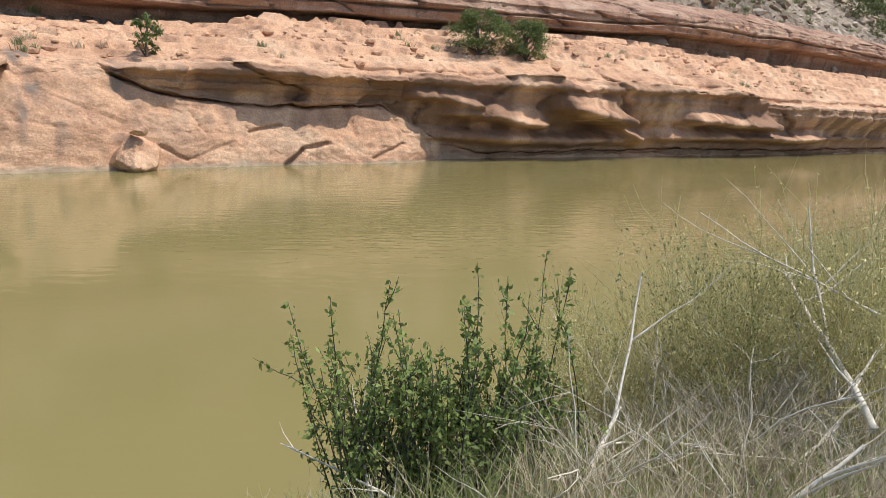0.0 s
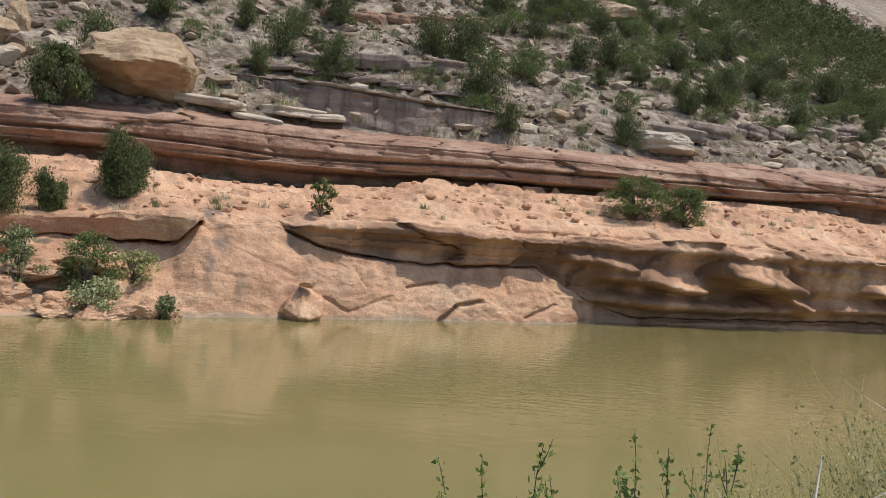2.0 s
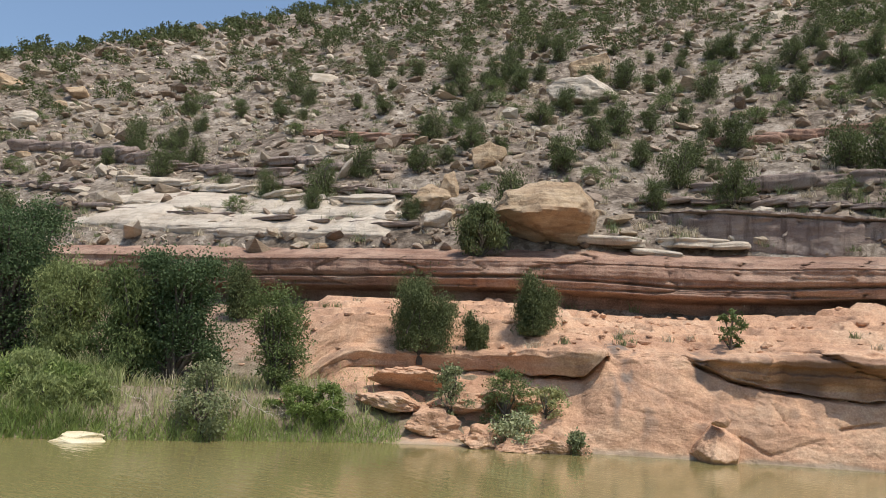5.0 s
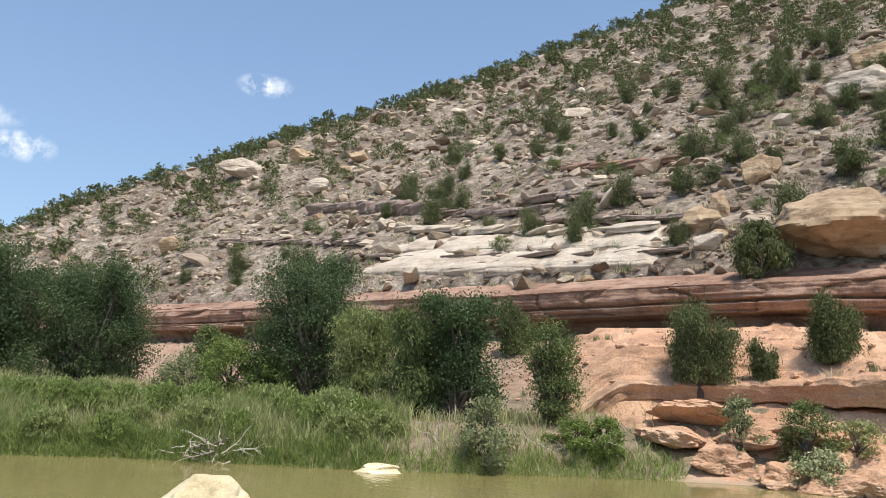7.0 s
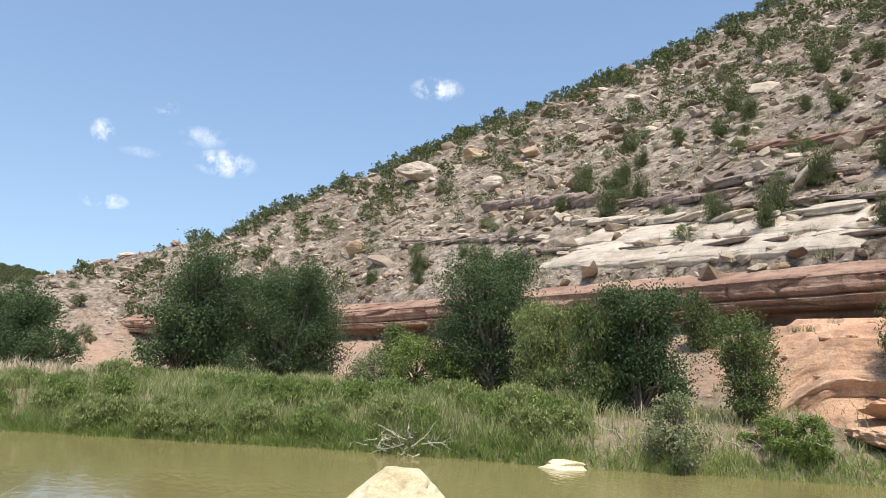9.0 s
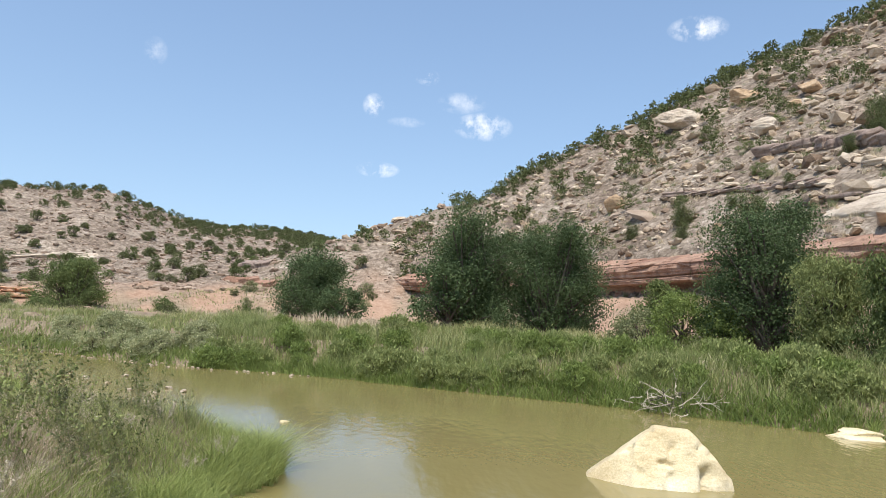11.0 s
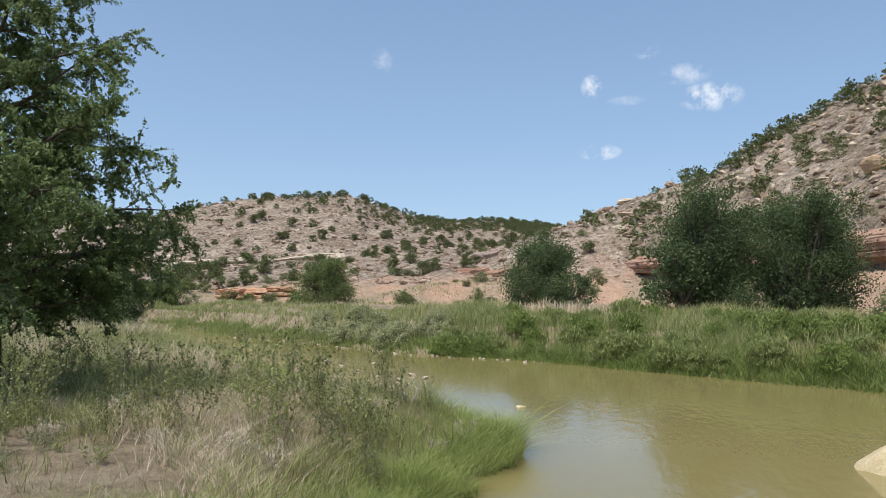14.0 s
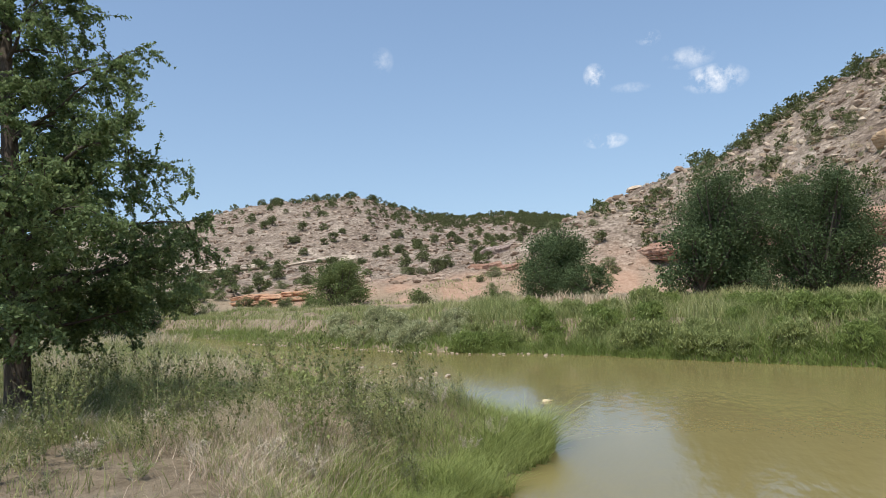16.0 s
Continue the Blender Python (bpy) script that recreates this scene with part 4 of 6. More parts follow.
def block_ledge(bear0, bear1, rise0, rise1, wide, thick, deep, mat, label, seed, rows=1, tilt=0.25, fill=1.15):
    """A ledge of broken slabs, each a piece of its own, laid along the slope."""
    r = np.random.default_rng(seed)
    t = np.linspace(0, 1, 60)
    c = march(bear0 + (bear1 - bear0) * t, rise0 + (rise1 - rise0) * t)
    for _ in range(14):
        c[1:-1] = (c[:-2] + c[1:-1] * 2 + c[2:]) / 4
    run = np.concatenate([[0], np.cumsum(np.linalg.norm(np.diff(c, axis=0), axis=1))])
    root = thing("rock_ledge", label, "rock ledge")
    root.location = tuple(c[30])
    s = 0.0
    while s < run[-1]:
        w = wide * r.uniform(0.55, 1.4)
        p = np.array([np.interp(s + w / 2, run, c[:, k]) for k in range(3)])
        q = np.array([np.interp(s + w / 2 + 0.5, run, c[:, k]) for k in range(3)])
        heading = math.atan2(q[1] - p[1], q[0] - p[0]) + r.normal() * 0.07
        for row in range(rows):
            h = thick * r.uniform(0.7, 1.25)
            inward = np.array([-p[0], -p[1], 0]) / -np.hypot(p[0], p[1])
            at = p + inward * (row * deep * 0.55 + r.normal() * 0.12) + (0, 0, row * (thick * 0.62 + deep * 0.55 * HILL_SLOPE * 0.45) + h * 0.22)
            ob = part("slab", block_geo(r, (w * fill, deep * r.uniform(0.8, 1.2), h)), mat, root)
            ob.location = tuple(at - c[30])
            ob.rotation_euler = (tilt * r.uniform(0.6, 1.3) if math.cos(heading) > 0 else -tilt * r.uniform(0.6, 1.3), r.normal() * 0.05, heading)
        s += w * r.uniform(0.85, 1.12)


def hill_ledges():
    pale, red = "pale limestone slabs cropping out of the scree", "grey-red sandstone slabs cropping out of the scree"
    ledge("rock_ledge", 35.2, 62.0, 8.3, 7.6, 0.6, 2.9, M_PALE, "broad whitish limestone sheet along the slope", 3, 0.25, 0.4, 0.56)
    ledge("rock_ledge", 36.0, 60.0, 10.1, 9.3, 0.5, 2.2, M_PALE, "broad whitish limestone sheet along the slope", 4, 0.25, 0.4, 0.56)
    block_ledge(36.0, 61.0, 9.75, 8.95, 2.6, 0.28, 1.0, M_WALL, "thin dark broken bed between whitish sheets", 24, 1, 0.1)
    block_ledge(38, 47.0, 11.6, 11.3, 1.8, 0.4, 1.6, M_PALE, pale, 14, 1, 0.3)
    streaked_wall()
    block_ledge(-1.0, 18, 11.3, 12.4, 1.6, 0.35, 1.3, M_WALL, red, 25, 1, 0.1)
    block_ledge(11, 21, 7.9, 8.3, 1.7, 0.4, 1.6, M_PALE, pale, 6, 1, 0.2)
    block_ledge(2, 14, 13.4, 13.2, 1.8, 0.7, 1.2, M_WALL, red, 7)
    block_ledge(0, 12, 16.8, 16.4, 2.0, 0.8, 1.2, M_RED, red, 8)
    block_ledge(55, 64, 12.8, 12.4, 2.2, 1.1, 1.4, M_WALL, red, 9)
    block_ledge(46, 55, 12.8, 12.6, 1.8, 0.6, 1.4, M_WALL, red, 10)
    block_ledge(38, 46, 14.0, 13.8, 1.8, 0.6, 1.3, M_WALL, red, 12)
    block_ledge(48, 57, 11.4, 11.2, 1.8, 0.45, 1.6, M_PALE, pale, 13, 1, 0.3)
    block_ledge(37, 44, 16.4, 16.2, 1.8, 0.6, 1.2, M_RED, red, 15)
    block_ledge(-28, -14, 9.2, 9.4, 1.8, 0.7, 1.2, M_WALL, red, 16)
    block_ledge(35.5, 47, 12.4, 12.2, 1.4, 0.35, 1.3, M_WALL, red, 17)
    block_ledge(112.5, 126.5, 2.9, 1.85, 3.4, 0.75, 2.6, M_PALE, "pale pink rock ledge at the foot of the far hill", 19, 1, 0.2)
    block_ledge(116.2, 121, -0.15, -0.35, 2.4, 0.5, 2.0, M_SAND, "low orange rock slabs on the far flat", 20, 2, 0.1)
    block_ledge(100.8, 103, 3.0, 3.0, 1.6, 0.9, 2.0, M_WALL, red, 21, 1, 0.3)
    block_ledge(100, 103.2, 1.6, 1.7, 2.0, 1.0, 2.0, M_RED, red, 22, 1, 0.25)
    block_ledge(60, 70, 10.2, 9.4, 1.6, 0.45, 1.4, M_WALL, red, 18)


def hill_sample(n, seed, kmin=1.5, kmax=95.0):
    """Random places on the hill that can be seen from the valley: x, y, z, distance up-slope from the band."""
    r = np.random.default_rng(seed)
    x, y = r.uniform(-175, 100, n), r.uniform(-25, 150, n)
    z, f, k = ground_at(x, y)
    edge = np.interp(y, NOSE[:, 0], NOSE[:, 1])
    ok = (k > kmin) & (k < kmax) & (x > edge - 10) & (x < 95)
    return x[ok], y[ok], z[ok], k[ok], (x - edge)[ok]


def scree():
    """Loose stones of the slope, thousands of them."""
    r = np.random.default_rng(5)
    x, y, z, k, e = hill_sample(170000, 21, 1.2, 75)
    d = np.hypot(x, y)
    keep = r.uniform(0, 1, len(x)) < np.clip(46 / d, 0, 1) ** 1.4 * (0.45 + 0.55 * smooth01(fbm(np.stack([x, y, z], 1) * 0.18, 3, 2), -0.3, 0.3))
    x, y, z, d = x[keep][:20000], y[keep][:20000], z[keep][:20000], d[keep][:20000]
    v0, f0 = ICO[1]
    protos = [v0 * rock_radius(v0, r, 9, 0.0)[:, None] for _ in range(14)]
    sets = {0: ([], []), 1: ([], [])}
    for i in range(len(x)):
        s = (0.07 + 0.30 * r.uniform() ** 5) * (1 + d[i] / 90) * (1.8 if r.uniform() < 0.06 else 1)
        p = protos[r.integers(14)] * (s * r.uniform(0.8, 1.7), s * r.uniform(0.7, 1.2), s * r.uniform(0.3, 0.75))
        p = p @ np.array(Euler((r.normal() * 0.35, r.normal() * 0.3, r.uniform(0, 6.3))).to_matrix()).T
        w = sets[0 if r.uniform() < 0.62 else 1]
        w[1].append(f0 + len(v0) * len(w[0]))
        w[0].append(p + (x[i], y[i], z[i] + 0.25 * s))
    for key, mat, label in ((0, M_STONE, "pale broken stones scattered over the slope"), (1, M_SCREE, "grey-brown broken stones scattered over the slope")):
        ob = mesh_object("scree_stones", np.concatenate(sets[key][0]), np.concatenate(sets[key][1]), mat, None, False)
        tagged(ob, label, "scree", kind="stuff")


M_STONE = rock_material("tan_stone", (0.32, 0.24, 0.165), (0.44, 0.345, 0.245), (0.56, 0.46, 0.345), 0.2, 1.5, loose=True)
M_SCREE = rock_material("grey_scree", (0.18, 0.125, 0.09), (0.29, 0.215, 0.155), (0.39, 0.30, 0.222), 0.2, 1.5, loose=True)
hill_ledges()
hill_rocks()
scree()


def loose_boulders():
    r = np.random.default_rng(31)
    protos = []
    for i in range(6):
        p = single("boulder", rock_geo(r, (1.0, 0.8, 0.6), 3, 11, 0.05), (M_PALE, M_GOLD, M_SCREE)[i % 3],
                   ("pale", "tan", "grey-brown")[i % 3] + " angular boulder lying in the scree", "boulder", "boulders on the slope")
        protos.append(p)
    x, y, z, k, e = hill_sample(3000, 77, 2, 60)
    keep = r.uniform(0, 1, len(x)) < np.clip(45 / np.hypot(x, y), 0.15, 1)
    x, y, z = x[keep][:210], y[keep][:210], z[keep][:210]
    for i in range(len(x)):
        s = r.uniform(0.35, 0.85) + 1.3 * r.uniform() ** 5
        tilt = Matrix.LocRotScale((x[i], y[i], z[i] + 0.12 * s), Euler((r.normal() * 0.25, r.normal() * 0.2, r.uniform(0, 6.3))), (s * 1.2, s, s))
        if i < 6:
            protos[i].matrix_basis = tilt
        else:
            c = copy_thing(protos[i % 6], Matrix.Identity(4))
            c.matrix_basis = tilt


loose_boulders()


# ---- the hill: junipers and scrub ----
def hill_trees():
    r = np.random.default_rng(3)
    jun = [make_bush("juniper", "dark green rounded juniper on the stony slope", "juniper", "junipers on the hill", M_JUNIPER, 100 + i,
                     tall=3.0, wide=2.6 + 0.3 * (i % 3), clumps=64, per=66, leaf=0.055, shape=("round", "lobed", "flame")[i % 3], spread=0.09, bare=0.04, spray=True) for i in range(6)]
    oak = [make_bush("scrub_bush", "fresh green scrub bush on the stony slope", "bush", "scrub on the hill", M_OAK, 140 + i,
                     tall=1.5, wide=2.2, clumps=42, per=54, leaf=0.062, shape="round", spread=0.12, bare=0.0) for i in range(4)]
    x, y, z, k, e = hill_sample(24000, 51, 2.0, 110)
    d = np.hypot(x, y)
    az = np.degrees(np.arctan2(-x, y))
    rise = np.degrees(np.arctan2(z - 2.7, d))
    clump = fbm(np.stack([x, y, 0 * x], 1) * 0.07, 3, 4)
    dense_right = smooth01(-az, -9, 2) * smooth01(rise, 8.3, 11.0)
    crest = smooth01(-e, -9, -1)
    p = 0.17 + 0.18 * smooth01(clump, -0.1, 0.5) + 1.5 * dense_right + (1.0 + 1.2 * smooth01(clump, -0.3, 0.3)) * crest + 0.12 * smooth01(rise, 12, 20) + 0.10 * smooth01(az, 50, 70) + 0.45 * smooth01(rise, 15, 19) * smooth01(-az, -42, -30)
    p *= np.where((rise < 9.2) & (az > 0) & (az < 62), 0.35, 1.0)
    ok = (r.uniform(0, 1, len(x)) < p * 0.34)
    pick = np.flatnonzero(ok)
    pick = pick[np.argsort(d[pick])]
    n, taken, rest = [0, 0], np.zeros((0, 2)), []
    for i in pick:
        if len(taken) and ((taken - (x[i], y[i])) ** 2).sum(1).min() < (1.2 if dense_right[i] > 0.3 else 2.2):
            continue
        taken = np.concatenate([taken, [[x[i], y[i]]]])
        kind = 1 if r.uniform() < (0.65 if dense_right[i] > 0.3 else 0.2) else 0
        protos = oak if kind else jun
        s = r.uniform(0.36, 0.92) if dense_right[i] < 0.3 else r.uniform(0.5, 1.05)
        if n[kind] >= (180, 280)[kind]:
            rest.append((x[i], y[i], z[i], s))
            continue
        if n[kind] < len(protos):
            place(protos[n[kind]], x[i], y[i], z[i] - 0.05, r.uniform(0, 6.3), s)
        else:
            put_copy(protos[n[kind] % len(protos)], x[i], y[i], z[i] - 0.05, r.uniform(0, 6.3), s)
        n[kind] += 1
    # the upper woods, joined; nearer bushes are finer
    grades = [[bush_geo(np.random.default_rng(170 + 10 * g + i), 2.6, 2.7, *size, "round", 0.11, 0.03)[1][0] for i in range(5)] for g, size in enumerate(((40, 17, 0.15), (26, 10, 0.27)))]
    vs = []
    for i, (xx, yy, zz, s) in enumerate(rest[:1700]):
        a = r.uniform(0, 6.3)
        v = grades[0 if i < 420 else 1][r.integers(5)] * s
        vs.append(np.stack([v[:, 0] * np.cos(a) - v[:, 1] * np.sin(a) + xx, v[:, 0] * np.sin(a) + v[:, 1] * np.cos(a) + yy, v[:, 2] + zz], 1))
    if vs:
        v = np.concatenate(vs)
        tagged(mesh_object("juniper_wood", v, np.arange(len(v)).reshape(-1, 4), M_JUNIPER, None, False),
               "dark green juniper scrub of the upper slope", "woods", kind="stuff")


hill_trees()


def hill_tufts():
    """Small grey-green tufts between the stones."""
    r = np.random.default_rng(8)
    x, y, z, k, e = hill_sample(40000, 91, 1.0, 60)
    keep = r.uniform(0, 1, len(x)) < np.clip(40 / np.hypot(x, y), 0.1, 1) ** 1.5
    x, y, z = x[keep][:3000], y[keep][:3000], z[keep][:3000]
    for half, mat, label in ((0, M_OLIVE, "grey-green tufts of desert scrub on the slope"), (1, M_DRY, "straw-coloured grass tufts on the slope")):
        xs, ys, zs = x[half::2], y[half::2], z[half::2]
        m = 40
        root = np.repeat(np.stack([xs, ys, zs], 1), m, 0) + r.normal(size=(len(xs) * m, 3)) * (0.16, 0.16, 0)
        v, f = blades(root, np.repeat(r.uniform(0.25, 0.7, len(xs)), m), 0.045, 0.7, r)
        tagged(mesh_object("scrub_tufts", v, f, mat, None, False), label, "scrub", kind="stuff")


hill_tufts()


# ---- trees and shrubs of the far bank ----
def polar(bearing, dist):
    return -math.sin(radians(bearing)) * dist, math.cos(radians(bearing)) * dist


def ground_z(x, y):
    return float(height(np.array([x], float), np.array([y], float))[0])


def plant(bearing, dist, ob, z=None, turn=0.0):
    x, y = polar(bearing, dist)
    return place(ob, x, y, (top_z(x, y) if z is None else z) - 0.05, turn)


def tree(bearing, dist, tall, wide, mat, seed, name, label, category, shape="round", clumps=90, per=110, leaf=0.10, spread=0.085, bare=0.04, z=None, spray=False):
    return plant(bearing, dist, make_bush(name, label, category, "", mat, seed, tall=tall, wide=wide, clumps=clumps, per=per, leaf=leaf,
                                          shape=shape, spread=spread, bare=bare, spray=spray), z, seed)


pop = "dense dark green poplar tree above the river grass"
tree(84.9, 42, 7.1, 6.6, M_COTTON, 201, "poplar_tree", pop, "tree", "lobed", clumps=330, per=210, leaf=0.066, spread=0.075)
tree(78.9, 41, 6.9, 6.0, M_COTTON, 202, "poplar_tree", pop, "tree", "lobed", clumps=330, per=210, leaf=0.066, spread=0.075)
tree(86.8, 40, 4.2, 4.0, M_COTTON, 210, "poplar_tree", "low spreading green poplar beside taller ones", "tree", clumps=60)
tree(63.8, 33, 7.0, 5.2, M_COTTON, 203, "poplar_tree", "tall dark green poplar in front of the red ledge", "tree", "lobed", clumps=220, per=230, leaf=0.06, spread=0.08)
tree(59.8, 30, 4.6, 2.7, M_TAMARISK, 204, "tamarisk", "olive-yellow feathery tamarisk on the river bank", "tree", "lobed", 130, 190, 0.042, spray=True)
tree(52.6, 27.5, 5.0, 3.0, M_COTTON, 205, "poplar_tree", "dark glossy green young poplar on the bank", "tree", "lobed", 170, 220, 0.058)
tree(56.0, 28, 4.3, 2.8, M_OAK, 206, "tamarisk", "fresh green tamarisk beside a dark poplar", "tree", "lobed", 120, 180, 0.042, spray=True)
tree(45.6, 26.5, 3.9, 2.5, M_OAK, 207, "young_tree", "light green airy young tree below the red ledge", "tree", "lobed", 100, 150, 0.05, 0.085)
tree(97.3, 62, 6.2, 6.2, M_COTTON, 208, "poplar_tree", "broad dark green tree at the river bend", "tree", "lobed", clumps=210, per=150, leaf=0.1)
tree(95.0, 58, 2.6, 4.4, M_COTTON, 209, "willow_bush", "dark green willow bush under a broad tree", "bush", clumps=50)
tree(114.0, 88, 5.6, 7.6, M_OAK, 211, "round_tree", "round green tree on the bare pink flat", "tree", "lobed", clumps=170, per=140, leaf=0.11)
tree(70.8, 48, 3.6, 3.4, M_OAK, 212, "green_bush", "green bush in front of the red rock ledge", "bush", clumps=50)
tree(69.5, 33.5, 2.3, 2.6, M_SEDGE, 213, "green_bush", "bright green feathery bush among river grass", "bush", clumps=60, per=150, leaf=0.06)
tree(66.5, 33.0, 2.2, 2.2, M_SEDGE, 214, "green_bush", "bright green feathery bush among river grass", "bush", clumps=54, per=150, leaf=0.06)
tree(72.5, 35.0, 2.0, 2.4, M_OLIVE, 215, "grey_bush", "grey-green feathery bush among river grass", "bush", clumps=54, per=150, leaf=0.06)
tree(128.5, 74, 4.4, 6.5, M_COTTON, 216, "willow_bush", "dark willow thicket beyond the meadow", "bush", clumps=130, leaf=0.11)
tree(125.2, 80, 3.0, 4.6, M_OAK, 217, "willow_bush", "green willow thicket beyond the meadow", "bush", clumps=130, leaf=0.11)
tree(50.3, 23.4, 2.1, 1.8, M_OLIVE, 218, "grey_bush", "grey-green leafy bush at the water's edge", "bush", "tall", 50, 80, 0.06)
tree(41.5, 24.5, 1.3, 1.1, M_SEDGE, 219, "green_bush", "green upright bush on the grassy bank", "bush", clumps=44, per=130, leaf=0.048)
tree(43.8, 24.6, 1.0, 1.6, M_SEDGE, 230, "green_bush", "low green bush under a young tree", "bush", clumps=44, per=130, leaf=0.048)
tree(130.5, 66, 4.4, 7.5, M_COTTON, 238, "willow_bush", "dark willow thicket beyond the meadow", "bush", clumps=130, leaf=0.11)
tree(134.0, 62, 4.0, 7.0, M_OAK, 239, "willow_bush", "green willow thicket beyond the meadow", "bush", clumps=130, leaf=0.11)
# on the rock shelf
tree(34.9, 28.6, 3.0, 2.9, M_JUNIPER, 220, "juniper", "large dark juniper growing on the bare rock shelf", "juniper", "flame", 150, 210, 0.034, 0.075, spray=True)
tree(30.8, 28.4, 1.45, 1.2, M_JUNIPER, 221, "juniper", "small dark juniper growing on the bare rock shelf", "juniper", "flame", 54, 130, 0.036, 0.08, spray=True)
tree(26.3, 28.6, 2.2, 2.2, M_JUNIPER, 222, "juniper", "dense cone-shaped juniper on the bare rock shelf", "juniper", "flame", 120, 210, 0.034, 0.075, spray=True)
tree(12.2, 28.5, 1.5, 0.9, M_OAK, 223, "green_bush", "slender green shrub rooted in the caprock", "bush", "tall", 22, 50, 0.06)
tree(-11.5, 35.2, 2.0, 2.4, M_OAK, 224, "green_bush", "green bush rooted below the red band", "bush", "round", 60, 140, 0.05)
tree(-15.0, 36.5, 1.8, 2.0, M_OAK, 225, "green_bush", "green bush rooted below the red band", "bush", "round", 60, 140, 0.05)
tree(30.6, 35.5, 2.5, 2.0, M_JUNIPER, 226, "juniper", "dark juniper rooted on top of the red band", "juniper", "tall", 70, 130, 0.055, spray=True)
tree(48.6, 37.5, 2.9, 2.0, M_JUNIPER, 227, "juniper", "dark juniper standing before the whitish slab", "juniper", "flame", 90, 160, 0.042, 0.08, spray=True)
# at the rocky landing
tree(28.2, 25.4, 2.0, 1.7, M_OAK, 231, "green_bush", "light green shrub between the bank rocks", "bush", "tall", 44, 110, 0.045)
tree(27.4, 24.6, 1.5, 1.5, M_SILVER, 232, "sage_bush", "silver-green sagebrush at the water's edge", "bush", "round", 40, 80, 0.06)
tree(22.9, 24.6, 1.5, 1.1, M_OLIVE, 233, "grey_bush", "dry olive-grey shrub at the water's edge", "bush", "tall", 34, 70, 0.06)
tree(32.3, 25.6, 1.9, 1.3, M_OLIVE, 234, "grey_bush", "dry olive-grey shrub under the rock shelf", "bush", "tall", 34, 60, 0.06)
tree(25.2, 25.9, 1.1, 1.3, M_MEADOW, 235, "grass_tuft", "rounded grey-green grass tuft on a rock step", "grass", "round", 26, 80, 0.06)
tree(13.6, 25.3, 0.7, 0.5, M_OLIVE, 236, "grass_tuft", "small dry tuft behind a knob of rock", "grass", "round", 12, 60, 0.05)


def scatter_bushes():
    r = np.random.default_rng(61)
    oak = [make_bush("valley_bush", "green bush on the valley floor", "bush", "bushes of the valley", (M_OAK, M_JUNIPER, M_OLIVE)[i], 300 + i,
                     tall=1.6, wide=2.2, clumps=44, per=44, leaf=0.085, shape="round", spread=0.11, bare=0.0) for i in range(3)]
    jun = [make_bush("juniper", "dark green juniper on the far stony hill", "juniper", "junipers on the far hills", M_JUNIPER, 320 + i,
                     tall=2.4, wide=2.6, clumps=36, per=30, leaf=0.16, shape="round", spread=0.11, bare=0.03) for i in range(4)]
    n = 14000
    az, d = r.uniform(86, 134, n), np.sqrt(r.uniform(60 ** 2, 345 ** 2, n))
    x, y = -np.sin(np.radians(az)) * d, np.cos(np.radians(az)) * d
    z, f, k = ground_at(x, y)
    crest = np.interp(az, [80, 99, 104, 108, 111, 126, 150], [330, 330, 315, 270, 218, 220, 260])
    near_top = smooth01(d, crest - 12, crest - 3) * smooth01(fbm(np.stack([x, y, 0 * x], 1) * 0.06, 2, 66), -0.45, 0.05)
    saddle = smooth01(-az, -110, -107) * smooth01(d, 200, 225)
    low = smooth01(-d, -150, -140) * smooth01(fbm(np.stack([x, y, 0 * x], 1) * 0.09, 2, 67), -0.2, 0.4)
    p = np.where(d < 96, 0.05, 0.085 + 0.45 * near_top + 0.13 * saddle + 0.12 * low) * (d < crest + 3)
    p = np.where(((k < 2) | ((d > 190) & (az > 93))) & (f > 9) & (z > 1.0), p, 0)
    ok = np.flatnonzero(r.uniform(0, 1, n) < p)
    ok = ok[np.argsort(d[ok])]
    count, rest = [0, 0], []
    for i in ok:
        kind = 0 if d[i] < 105 or (d[i] < 160 and r.uniform() < 0.5) else 1
        protos = (oak, jun)[kind]
        s = r.uniform(0.42, 0.92) if d[i] > 96 else r.uniform(0.5, 1.0)
        if count[kind] >= (110, 110)[kind]:
            rest.append((x[i], y[i], z[i], s))
            continue
        c = protos[count[kind]] if count[kind] < len(protos) else copy_thing(protos[count[kind] % len(protos)], Matrix.Identity(4))
        place(c, x[i], y[i], z[i] - 0.1, r.uniform(0, 6.3), s)
        count[kind] += 1
    shapes = [bush_geo(np.random.default_rng(370 + i), 2.1, 2.4, 26, 13, 0.21, "round", 0.105, 0.04)[1][0] for i in range(4)]
    vs = [shapes[i % 4] * s + (a, b, c) for i, (a, b, c, s) in enumerate(rest[:1300])]
    v = np.concatenate(vs)
    tagged(mesh_object("juniper_wood", v, np.arange(len(v)).reshape(-1, 4), M_JUNIPER, None, False), "dark junipers dotted over the far hills", "woods", kind="stuff")
    # stones of the far hills
    n = 14000
    az, d = r.uniform(90, 128, n), np.sqrt(r.uniform(100 ** 2, 300 ** 2, n))
    x, y = -np.sin(np.radians(az)) * d, np.cos(np.radians(az)) * d
    z, f, k = ground_at(x, y)
    v0, f0 = ICO[1]
    shapes = [v0 * rock_radius(v0, r, 9, 0.0)[:, None] * (1.3, 1.0, 0.6) for _ in range(8)]
    ok = np.flatnonzero((z > 3.0) & ((k < 1) | (az > 96)))[:9000]
    size = 0.14 + 0.62 * r.uniform(0, 1, len(ok)) ** 3
    v = np.concatenate([shapes[j % 8] * size[j] + (x[i], y[i], z[i]) for j, i in enumerate(ok)])
